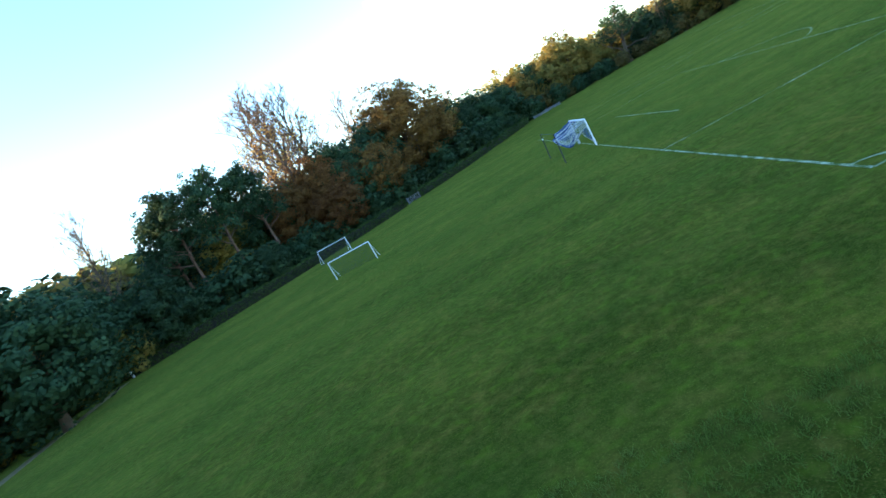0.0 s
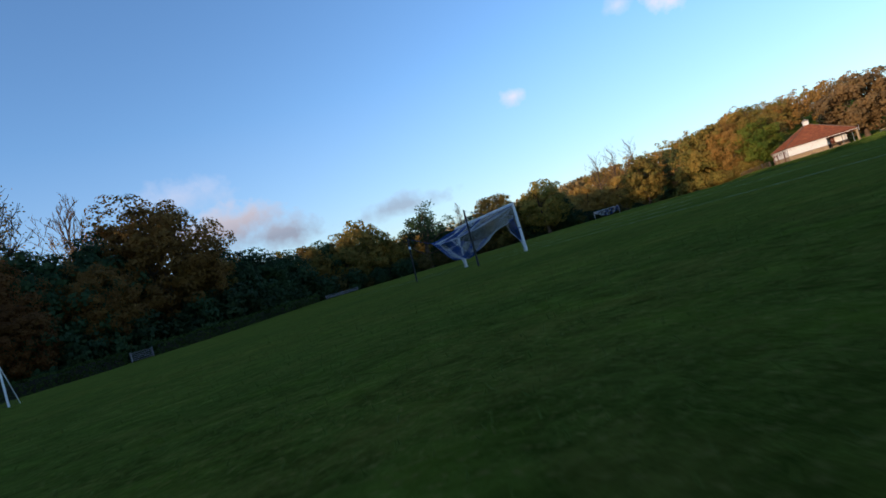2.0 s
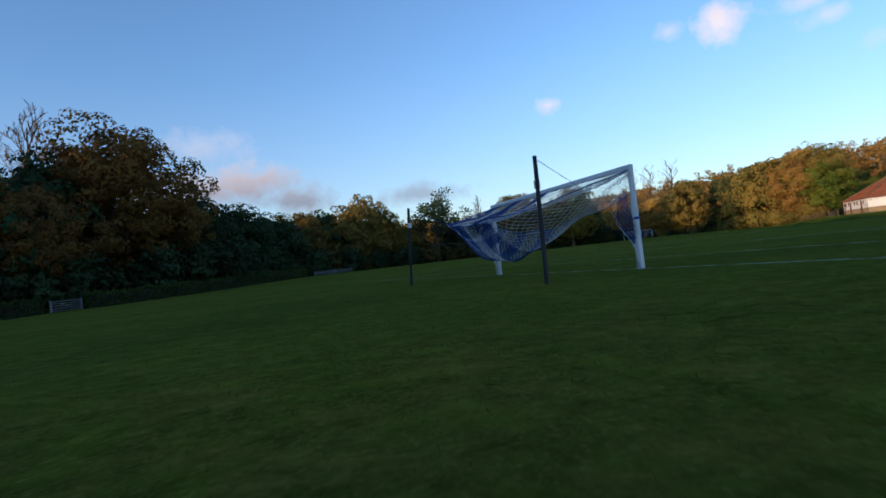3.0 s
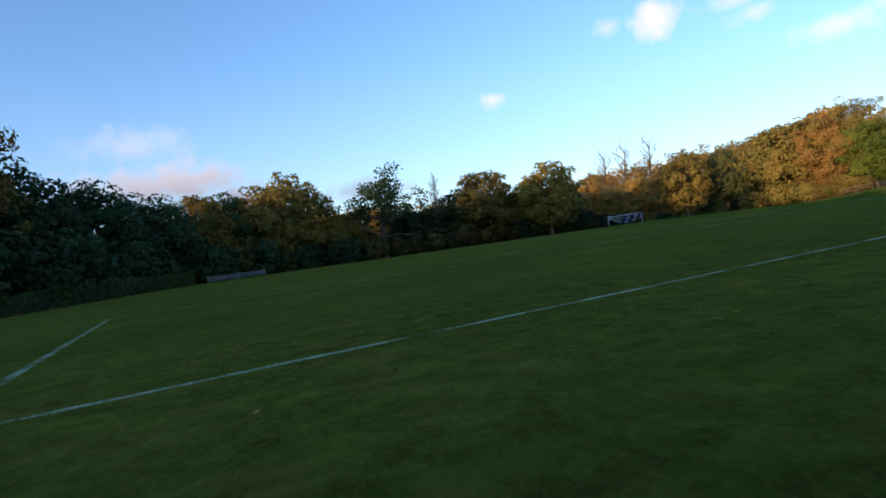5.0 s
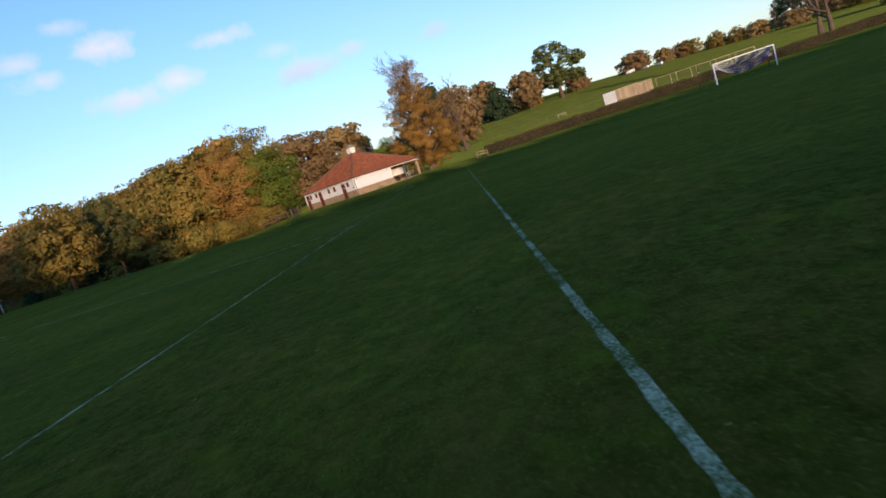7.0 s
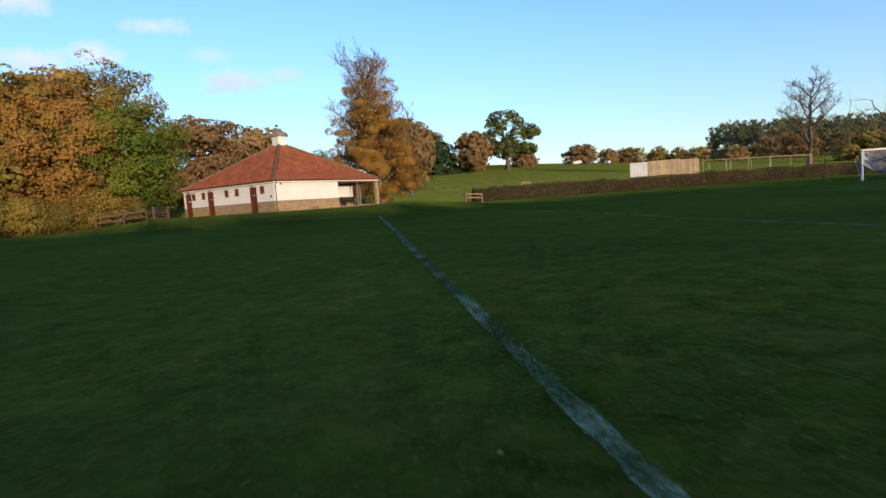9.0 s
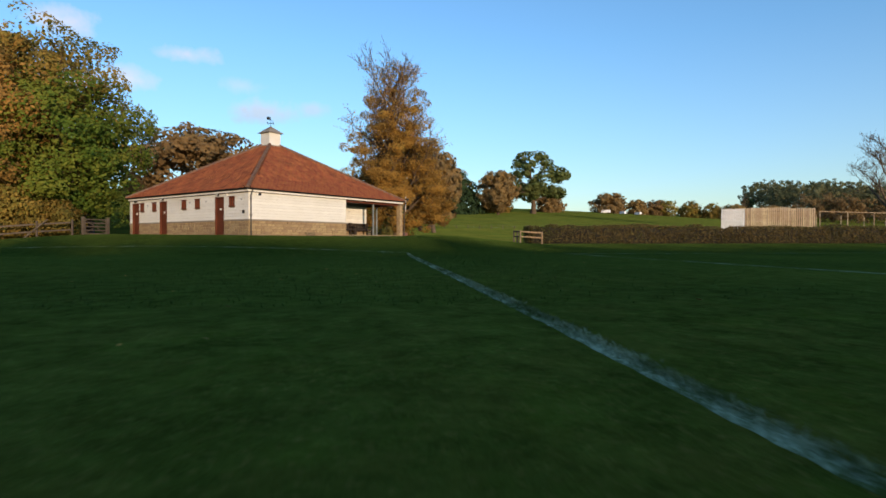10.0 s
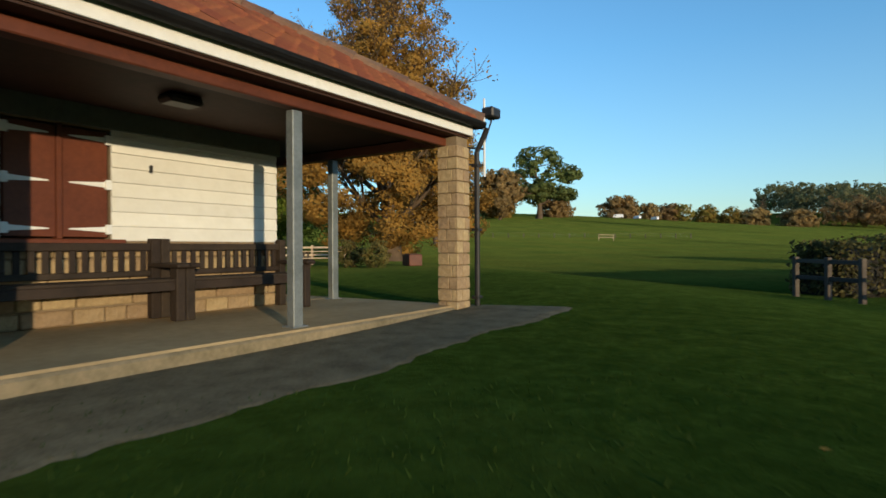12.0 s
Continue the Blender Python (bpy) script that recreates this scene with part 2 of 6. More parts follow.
def chalk_material(name="worn_pitch_paint", cover=0.50):
    """Pitch paint on grass: worn through in specks."""
    m = bpy.data.materials.new(name)
    m.use_nodes = True
    nt = m.node_tree
    bsdf = nt.nodes["Principled BSDF"]
    co = nt.nodes.new("ShaderNodeTexCoord").outputs["Object"]
    fine = noise_tex(nt, co, 38.0, 5.0, 0.8)
    big = noise_tex(nt, co, 1.7, 4.0)
    f = math_node(nt, "ADD", math_node(nt, "MULTIPLY", fine.outputs["Fac"], 0.7), math_node(nt, "MULTIPLY", big.outputs["Fac"], 0.4))
    f = math_node(nt, "MULTIPLY", math_node(nt, "SUBTRACT", f, cover), 6.0, clamp=True)
    link(nt, mix_col(nt, f, (0.06, 0.085, 0.02), (0.43, 0.47, 0.30)), bsdf.inputs["Base Color"])
    bsdf.inputs["Roughness"].default_value = 0.95
    bsdf.inputs["Specular IOR Level"].default_value = 0.0
    return m


GRASS = grass_material()
CHALK = chalk_material()
FAINT = chalk_material("faded_pitch_paint", 0.53)
WHITE = material("white_metal_paint", (0.62, 0.63, 0.62), (0.82, 0.82, 0.8), 2.0, 0.5, spec=0.4)
BLACK = material("black_post_paint", (0.012, 0.012, 0.013), (0.03, 0.03, 0.03), 3.0, 0.55)
NET_WHITE = material("white_net_cord", (0.6, 0.62, 0.62), (0.75, 0.76, 0.76), 3.0, 0.9)
NET_BLUE = material("blue_net_cord", (0.018, 0.055, 0.20), (0.04, 0.10, 0.32), 3.0, 0.9)
NET_DARK = material("dark_net_cord", (0.03, 0.035, 0.035), (0.06, 0.065, 0.06), 3.0, 0.9)
BOARD = material("cream_painted_board", (0.62, 0.60, 0.53), (0.74, 0.725, 0.66), 0.9, 0.6, 0.004, 14, spread=0.05)
STONE = material("buff_sandstone", (0.20, 0.138, 0.074), (0.40, 0.29, 0.16), 2.2, 0.9, 0.035, 16, spread=0.16)
SOOT = material("soot_stained_sandstone", (0.05, 0.038, 0.026), (0.26, 0.19, 0.11), 3.0, 0.9, 0.02, 16, spread=0.15)
MORTAR = material("lime_mortar", (0.17, 0.125, 0.075), (0.27, 0.20, 0.125), 6.0, 0.95, 0.006)
COPING = material("weathered_stone_ledge", (0.20, 0.17, 0.13), (0.32, 0.28, 0.22), 3.0, 0.9, 0.008)
TILE = material("red_clay_pantile", (0.10, 0.032, 0.016), (0.33, 0.102, 0.037), 1.1, 0.85, 0.005, 22, spread=0.12)
TILE_REST = material("red_clay_pantile_field", (0.10, 0.032, 0.016), (0.33, 0.102, 0.037), 1.1, 0.85, 0.005, 22, spread=0.12, island=True)
RIDGE = material("mossy_ridge_tile", (0.10, 0.07, 0.05), (0.24, 0.12, 0.07), 2.0, 0.9, 0.008, spread=0.15)
FASCIA = material("white_fascia_board", (0.66, 0.64, 0.58), (0.8, 0.79, 0.74), 1.5, 0.5)
GUTTER = material("black_gutter", (0.012, 0.012, 0.012), (0.03, 0.028, 0.026), 3.0, 0.45)
MAROON = material("maroon_stained_timber", (0.07, 0.019, 0.008), (0.135, 0.038, 0.016), 2.0, 0.55, 0.003, 30)
FRIEZE = material("dark_grey_green_band", (0.10, 0.115, 0.10), (0.165, 0.18, 0.155), 1.5, 0.7, 0.003, 20)
# even dark brown for the porch ceiling, the eaves and the hatch back
SOFFIT = material("dark_brown_boarding", (0.03, 0.014, 0.009), (0.065, 0.03, 0.019), 1.5, 0.7, 0.003, 20)
CONCRETE = material("porch_concrete", (0.34, 0.235, 0.115), (0.50, 0.36, 0.18), 1.2, 0.95, 0.005, 30, spec=0.03)
KERB_STONE = material("kerb_stone", (0.13, 0.108, 0.062), (0.30, 0.235, 0.14), 2.6, 0.9, 0.012, 24, spec=0.1)
TARMAC = material("grey_tarmac", (0.105, 0.08, 0.042), (0.24, 0.188, 0.102), 4.0, 0.95, 0.012, 40, spec=0.05)
STEEL = material("galvanised_post", (0.13, 0.145, 0.14), (0.25, 0.265, 0.255), 4.0, 0.5, metal=0.35)
HINGE = material("white_strap_hinge", (0.6, 0.6, 0.58), (0.78, 0.78, 0.75), 5.0, 0.5)
OAKWOOD = material("weathered_bench_wood", (0.014, 0.009, 0.006), (0.042, 0.028, 0.018), 3.0, 0.75, 0.004, 30, spread=0.15)
FENCEWOOD = material("weathered_fence_wood", (0.045, 0.035, 0.026), (0.12, 0.092, 0.066), 3.0, 0.85, 0.006, 20, spread=0.15)
PALEWOOD = material("pale_slat_wood", (0.34, 0.24, 0.14), (0.58, 0.45, 0.29), 1.5, 0.8, 0.004, 20, spread=0.2)
BARK = material("grey_brown_bark", (0.055, 0.038, 0.024), (0.145, 0.10, 0.062), 1.5, 0.95, 0.03, 9)
HEDGE_CORE = material("dark_hedge_core", (0.012, 0.011, 0.008), (0.035, 0.03, 0.02), 5.0, 0.95, 0.03, 9)
GLASS_DARK = material("dark_window_panel", (0.012, 0.010, 0.009), (0.03, 0.024, 0.02), 4.0, 0.35)
BARK_WARM = material("reddish_pine_bark", (0.09, 0.045, 0.028), (0.20, 0.11, 0.07), 1.5, 0.95, 0.03, 9)
LEAF_COPPER = leaf_material("copper_beech_leaves", [(0.075, 0.034, 0.012), (0.15, 0.070, 0.021), (0.225, 0.108, 0.030), (0.13, 0.085, 0.025)])
LEAF_GOLD = leaf_material("golden_autumn_leaves", [(0.15, 0.115, 0.035), (0.32, 0.20, 0.052), (0.46, 0.255, 0.062), (0.24, 0.20, 0.05)])
LEAF_OLIVE = leaf_material("olive_turning_leaves", [(0.062, 0.066, 0.016), (0.19, 0.165, 0.037), (0.33, 0.215, 0.05), (0.145, 0.165, 0.036)])
LEAF_GREEN = leaf_material("green_summer_leaves", [(0.045, 0.085, 0.014), (0.11, 0.165, 0.024), (0.20, 0.215, 0.034), (0.08, 0.125, 0.02)])
LEAF_DARK = leaf_material("dark_evergreen_leaves", [(0.016, 0.034, 0.016), (0.031, 0.059, 0.025), (0.050, 0.081, 0.028)], passing=0.15)
LEAF_ORANGE = leaf_material("orange_lime_leaves", [(0.15, 0.095, 0.028), (0.29, 0.168, 0.04), (0.42, 0.235, 0.05), (0.22, 0.165, 0.04)])
LEAF_OAK = leaf_material("dark_green_oak_leaves", [(0.06, 0.085, 0.03), (0.11, 0.14, 0.045), (0.16, 0.18, 0.06), (0.095, 0.125, 0.045)], passing=0.5)
LEAF_WOOD = leaf_material("dull_mixed_wood_leaves", [(0.095, 0.105, 0.055), (0.125, 0.135, 0.068), (0.17, 0.15, 0.072), (0.11, 0.13, 0.072)], passing=0.45)
LEAF_BROWN = leaf_material("dull_brown_leaves", [(0.18, 0.135, 0.06), (0.27, 0.19, 0.082), (0.35, 0.235, 0.095), (0.23, 0.185, 0.07)], passing=0.45)
LEAF_CLIPPED = leaf_material("clipped_hedge_leaves", [(0.028, 0.052, 0.013), (0.046, 0.078, 0.018), (0.072, 0.105, 0.023)], passing=0.15)
LEAF_SHRUB = leaf_material("wild_shrub_leaves", [(0.04, 0.05, 0.014), (0.09, 0.082, 0.024), (0.14, 0.10, 0.032), (0.065, 0.09, 0.02)], passing=0.2)
LEAF_HEDGE = leaf_material("brown_green_hedge_leaves", [(0.07, 0.072, 0.024), (0.125, 0.105, 0.036), (0.17, 0.12, 0.044), (0.10, 0.13, 0.032)], passing=0.3)


# ---- mesh helpers ----
def mesh_from(bm, name):
    me = bpy.data.meshes.new(name)
    bm.to_mesh(me)
    bm.free()
    return me


def part(name, geo, mat, parent=None, label="", m=None, smooth=False):
    """One mesh object: geo is a bmesh or a ready mesh."""
    me = geo if isinstance(geo, bpy.types.Mesh) else mesh_from(geo, name)
    if mat is not None and not me.materials:
        me.materials.append(mat)
    if smooth:
        me.polygons.foreach_set("use_smooth", [True] * len(me.polygons))
    ob = new(name, me)
    if parent is not None:
        ob.parent = parent
    if m is not None:
        ob.matrix_basis = m
    if label:
        ob["label"] = label
    return ob


def thing(name, label, category, m=None, group="", kind=""):
    ob = new(name)
    if m is not None:
        ob.matrix_basis = m
    return tagged(ob, label, category, group, kind)


def box(bm, x0, x1, y0, y1, z0, z1, bevel=0.0):
    vs = [bm.verts.new((x, y, z)) for z in (z0, z1) for y in (y0, y1) for x in (x0, x1)]
    fs = [bm.faces.new([vs[i] for i in f]) for f in ((0, 2, 3, 1), (4, 5, 7, 6), (0, 1, 5, 4), (1, 3, 7, 5), (3, 2, 6, 7), (2, 0, 4, 6))]
    if bevel:
        bmesh.ops.bevel(bm, geom=list({e for f in fs for e in f.edges}), offset=bevel, segments=1, affect="EDGES")
    return bm


def cube(x0, x1, y0, y1, z0, z1, bevel=0.0):
    return box(bmesh.new(), x0, x1, y0, y1, z0, z1, bevel)


def tube(bm, a, b, r0, r1=None, n=8, caps=True):
    """A tapered round bar from a to b."""
    a, b = Vector(a), Vector(b)
    r1 = r0 if r1 is None else r1
    q = (b - a).to_track_quat("Z", "Y")
    rings = []
    for c, r in ((a, r0), (b, r1)):
        rings.append([bm.verts.new(c + q @ Vector((r * math.cos(2 * math.pi * i / n), r * math.sin(2 * math.pi * i / n), 0))) for i in range(n)])
    for i in range(n):
        bm.faces.new((rings[0][i], rings[0][(i + 1) % n], rings[1][(i + 1) % n], rings[1][i]))
    if caps:
        bm.faces.new(rings[0][::-1])
        bm.faces.new(rings[1])
    return bm


def rod(a, b, r0, r1=None, n=10):
    return tube(bmesh.new(), a, b, r0, r1, n)


def array_mesh(name, verts, faces):
    """A mesh from numpy arrays: faces all with the same count of corners."""
    me = bpy.data.meshes.new(name)
    k = faces.shape[1]
    me.vertices.add(len(verts))
    me.vertices.foreach_set("co", np.asarray(verts, dtype=np.float32).ravel())
    me.loops.add(faces.size)
    me.loops.foreach_set("vertex_index", faces.astype(np.int32).ravel())
    me.polygons.add(len(faces))
    me.polygons.foreach_set("loop_start", np.arange(0, faces.size, k, dtype=np.int32))
    me.update(calc_edges=True)
    return me


# ---- ground ----
PAV = Vector((111.46, 104.06, 0))
PAV_TURN = -42.0


def S(t):
    t = np.clip(t, 0, 1)
    return t * t * (3 - 2 * t)


def ground_z(x, y):
    """Height of the ground: a flat field, a low rise under the pavilion, pasture climbing to the east and north-east."""
    x, y = np.asarray(x, dtype=float), np.asarray(y, dtype=float)
    z = 0.9 * S((y - 98) / 55) * (1 - S((x - 95) / 30))
    dx = x - PAV.x
    r = np.hypot(np.where(dx > 0, dx * 0.35, dx), y - PAV.y)
    z = z + 0.86 * (1 - S((r - 9.5) / 11)) + 0.06 * S((x - 66) / 10)
    z = z + 0.4 * S((x - 98) / 20) * S((98 - y) / 8)
    z = z + 5.0 * S((y - 235) / 120)
    z = z + 22.0 * S((x - 122) / 340) * (1 - 0.45 * S((40 - y) / 200))
    z = z + 11.0 * S((x - 300) / 110) * S((-70 - y) / 90)
    z = z + 9.0 * S((x + y - 262) / 190) * S((x - 125) / 60) * S((y - 115) / 70)
    return z


def gz(x, y):
    return float(ground_z(x, y))


def ground_axis(lo, hi, fine, far):
    inner = np.arange(lo, hi + fine, fine)
    step, a, b = fine, [inner[0]], [inner[-1]]
    while b[-1] < far:
        step *= 1.18
        b.append(b[-1] + step)
        a.append(a[-1] - step)
    return np.concatenate([np.array(a[:0:-1]), inner, np.array(b[1:])])


def build_ground():
    xs, ys = ground_axis(-66, 134, 1.25, 3000), ground_axis(-10, 120, 1.25, 3000)
    X, Y = np.meshgrid(xs, ys)
    Z = ground_z(X, Y)
    n, k = len(xs), len(ys)
    idx = np.arange(n * k).reshape(k, n)
    faces = np.stack([idx[:-1, :-1], idx[:-1, 1:], idx[1:, 1:], idx[1:, :-1]], -1).reshape(-1, 4)
    me = array_mesh("ground", np.stack([X, Y, Z], -1).reshape(-1, 3), faces)
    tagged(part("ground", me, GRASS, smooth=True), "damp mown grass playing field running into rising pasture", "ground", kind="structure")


build_ground()


def strip(name, pts, width, mat, label, category, lift=0.006, step=0.1, kind="structure", ragged=0.011, skirt=0.02, wave=0.0):
    """A flat band that lies on the ground along pts."""
    rng = np.random.RandomState(len(pts) * 7 + int(abs(pts[0][0]) * 10))
    rows = []
    for (x0, y0), (x1, y1) in zip(pts, pts[1:]):
        k = max(1, int(math.hypot(x1 - x0, y1 - y0) / step))
        for i in range(k):
            rows.append((x0 + (x1 - x0) * i / k, y0 + (y1 - y0) * i / k))
    rows.append(pts[-1])
    bm = bmesh.new()
    prev = None
    for i, (x, y) in enumerate(rows):
        a, b = rows[max(i - 1, 0)], rows[min(i + 1, len(rows) - 1)]
        d = Vector((b[0] - a[0], b[1] - a[1], 0)).normalized()
        s = Vector((-d.y, d.x, 0))
        ring = []
        a, b = (width / 2 + rng.uniform(-ragged, ragged) + wave * (math.sin(i * 0.21 + k) + 0.6 * math.sin(i * 0.53 + 2 * k)) for k in (0, 1))
        for off, up in ((-a - skirt, -0.006), (-a, lift), (b, lift), (b + skirt, -0.006)):
            p = Vector((x, y, 0)) + s * off
            ring.append(bm.verts.new((p.x, p.y, gz(p.x, p.y) + up)))
        for k in range(3 if prev else 0):
            bm.faces.new((prev[k], ring[k], ring[k + 1], prev[k + 1]))
        prev = ring
    return tagged(part(name, bm, mat), label, category, kind=kind)


PAINT = "worn white paint line on the grass pitch"
G_X, FAR_X, MID_Y = 6.0, 95.0, 52.96      # the near pitch: goal lines and the middle of its goals
T1, T2 = 88.45, 95.63                        # touchlines of the two pitches
LOW = 15.2
def line(*pts, w=0.11, paint=None):
    strip("pitch_line", list(pts), w, paint or CHALK, PAINT, "pitch line")


line((G_X, LOW), (G_X, T1))
line((G_X, T1), (20.0, T1), w=0.08, paint=FAINT)
line((20.0, T1), (48.0, T1), w=0.08)
line((48.0, T1), (FAR_X, T1), w=0.06, paint=FAINT)
line((G_X, LOW), (FAR_X, LOW), paint=FAINT)
line((G_X, 70.78), (G_X + 16.5, 70.78), w=0.065)
line((G_X, 32.6), (G_X + 16.5, 32.6), w=0.09)
line((G_X + 16.5, 70.78), (G_X + 16.5, 32.6), w=0.09)
line((G_X + 5.5, 62.1), (G_X + 5.5, 43.8), w=0.09)
line(*[(G_X + 11 + 9.15 * math.cos(a), MID_Y + 9.15 * math.sin(a)) for a in np.linspace(-0.92, 0.92, 11)], w=0.09)
line((96.4, LOW), (96.4, T1), paint=FAINT)
line((96.4 - 16.5, 73.1), (96.4 - 16.5, 32.8), w=0.09)
line((96.4 - 16.5, 73.1), (96.4, 73.1), w=0.07, paint=FAINT)
line((10.0, T2), (44.0, 95.62), w=0.06)
line((44.0, 95.62), (60.0, 95.6), (95.27, 95.58), w=0.078)
line((95.27, 95.58), (96.6, 160.0), w=0.085, paint=FAINT)
line((54.12, T2 - 0.75), (54.12, 160.0), w=0.11)
line((100.5, 160), (10, 168), w=0.09)
arc = [(95.27 - 0.62 * math.cos(a), 95.58 + 1.05 * math.sin(a)) for a in (0.0, 0.3, 0.6, 0.9, 1.2, 1.57)]
line(*arc, w=0.08)
line(*[(G_X + math.cos(a), LOW + math.sin(a)) for a in (0.0, 0.3, 0.6, 0.9, 1.2, 1.57)], w=0.09)


# ---- goals ----
def net_mesh(name, surf, nu, nv, stripe=None, r=0.008, diamond=True):
    """Cords over the surface surf(u, v); stripe(u, v) is true where the cords are blue."""
    P = [[Vector(surf(i / nu, j / nv)) for j in range(nv + 1)] for i in range(nu + 1)]
    verts, faces, mats = [], [], []

    def cord(a, b, blue):
        d = b - a
        if d.length < 1e-5:
            return
        q = d.to_track_quat("Z", "Y")
        rr = r * (2.5 if blue else 1.2)
        base = len(verts)
        for c in (a, b):
            for k in range(3):
                verts.append(c + q @ Vector((rr * math.cos(2.094 * k), rr * math.sin(2.094 * k), 0)))
        for k in range(3):
            faces.append((base + k, base + (k + 1) % 3, base + 3 + (k + 1) % 3, base + 3 + k))
            mats.append(1 if blue else 0)

    for i in range(nu + 1):
        for j in range(nv + 1):
            blue = bool(stripe and stripe(i / nu, j / nv))
            for di, dj in ((1, 1), (1, -1)) if diamond else ((1, 0), (0, 1)):
                a, b = i + di, j + dj
                if (not diamond or (i + j) % 2 == 0) and 0 <= a <= nu and 0 <= b <= nv:
                    cord(P[i][j], P[a][b], blue)
    me = array_mesh(name, np.array([tuple(v) for v in verts]), np.array(faces))
    me.materials.append(NET_WHITE if stripe else NET_DARK)
    me.materials.append(NET_BLUE)
    me.polygons.foreach_set("material_index", mats)
    return me


def full_goal(m, cells=(92, 58)):
    """Full-size goal: local x along the goal line, local y behind it. The net is hitched up between two poles."""
    g = thing("football_goal", "white full-size football goal with raised blue and white net", "goal", m, "full-size goals")
    hw, h = 3.66, 2.44
    for s in (-1, 1):
        part("post", cube(s * hw - 0.06, s * hw + 0.06, -0.06, 0.06, -0.1, h + 0.06, 0.02), WHITE, g)
        pole = part("net_pole", rod((s * (hw + 0.75), 3.1, -0.1), (s * (hw + 0.6), 2.95, 2.68), 0.05, 0.045), BLACK, g, "black net support pole")
        part("tie", rod((s * (hw + 0.6), 2.97, 2.0), (s * (hw + 0.6), 2.97, 2.16), 0.065), WHITE, pole, "white tape wound round the pole")
        part("post_band", cube(s * hw - 0.068, s * hw + 0.068, -0.068, 0.068, 1.18, 1.24, 0.01), NET_BLUE, g)
    part("crossbar", cube(-hw + 0.06, hw - 0.06, -0.06, 0.06, h - 0.06, h + 0.06, 0.02), WHITE, g)

    def soft(t):
        t = min(max(t, 0.0), 1.0)
        return t * t * (3 - 2 * t)

    def surf(u, v):
        """Crossbar, back rope, then down through the belly and up to the hem between the posts."""
        sag = math.sin(math.pi * u)
        x = (2 * u - 1) * hw
        back = (x * (1 + 0.08 * soft((u - 0.6) / 0.4)), 0.08 + 2.5 * soft(u / 0.34) * (1 - 0.32 * soft((u - 0.6) / 0.4)), h - 0.04 - 0.42 * soft(u / 0.25) - 0.34 * sag)
        hem = (x * 0.985, 0.1 + 0.35 * sag, 1.74 - 0.48 * sag)
        if v < 0.45:
            k = v / 0.45
            p = (x + (back[0] - x) * k, 0.05 + (back[1] - 0.05) * k, h - 0.05 + (back[2] - h + 0.05) * k - 0.16 * math.sin(math.pi * k) * (0.3 + sag))
        else:
            k = (v - 0.45) / 0.55
            p = tuple(a + (b - a) * k for a, b in zip(back, hem))
            depth = 0.95 * soft(u / 0.5) * (1 - 0.5 * soft((u - 0.62) / 0.38))
            p = (p[0], p[1], p[2] - depth * math.sin(math.pi * k))
        w = 0.03 * math.sin(u * 31 + v * 9)
        return (p[0] + w, p[1] + w * soft(u / 0.1), p[2] + 0.03 * math.sin(u * 23 - v * 17) * soft(v / 0.15))

    band = lambda u, v: u > (0.46 if v < 0.45 else 0.3) and int(u * 9 + (0.5 if v > 0.45 else 0) + 0.3 * v) % 2 == 0
    part("net", net_mesh("net", surf, *cells, band, 0.0048 if cells[0] > 80 else 0.008), None, g, "blue and white striped net")
    for s, u, v in ((-1, 0.22, 0.06), (1, 1.0, 0.45)):
        part("guy_cord", rod((s * (hw + 0.61), 2.95, 2.62), surf(u, v), 0.008, n=4), NET_BLUE, g)

    for s in (-1, 1):
        def side(u, v, s=s):
            z = 1.75 * (1 - v)
            return (s * (hw + 0.02) + 0.05 * math.sin(v * 9 + u * 5), u * (0.12 + 0.75 * (1 - v) * (0.6 + 0.4 * math.sin(v * 5))), z + 0.03 * math.sin(u * 8))
        part("side_net", net_mesh("side_net", side, 12, 26, lambda u, v: 0.2 < u < 0.8 and v < 0.62, 0.005), None, g)

    def rope(v0):
        bm = bmesh.new()
        pts = [Vector(surf(i / 28, v0)) for i in range(29)]
        for a, b in zip(pts, pts[1:]):
            tube(bm, a, b, 0.013, n=5, caps=False)
        return bm
    part("hem_rope", rope(1.0), NET_BLUE, g, "bunched blue hem")
    part("back_rope", rope(0.45), NET_BLUE, g, "blue back rope")
    return g


goal_a = full_goal(pose(6.0, 52.96, 0, 0, 0, 90))
goal_d = full_goal(pose(96.88, 53.0, gz(96.88, 53), 0, 0, -90), (54, 34))
goal_c = copy_thing(goal_d, pose(104.5, 164.2, gz(104.5, 164.2), 0, 0, -43))


def small_goal(m):
    """Five-a-side goal on a frame, 4.8 m wide and 2 m high."""
    g = thing("small_goal", "white five-a-side goal frame with dark net", "goal", m, "small goals")
    hw, h = 2.4, 2.0
    for s in (-1, 1):
        part("post", rod((s * hw, 0, 0), (s * hw, 0, h), 0.045), WHITE, g)
        part("stay", rod((s * hw, 0.02, h - 0.05), (s * hw, 1.2, 0.05), 0.02), WHITE, g)
        part("ground_bar", rod((s * hw, 0.0, 0.03), (s * hw, 1.2, 0.03), 0.02), BLACK, g)
    part("crossbar", rod((-hw, 0, h), (hw, 0, h), 0.045), WHITE, g)
    part("rear_bar", rod((-hw, 1.2, 0.03), (hw, 1.2, 0.03), 0.02), BLACK, g)
    part("net", net_mesh("net", lambda u, v: ((2 * u - 1) * hw, 0.05 + 1.15 * v, (h - 0.05) * (1 - v) + 0.06 - 0.12 * math.sin(math.pi * v)), 40, 20, None, 0.005), None, g)
    return g


goal_b = small_goal(pose(-19.25, 54.02, -0.1, 0, 0, -4.4))
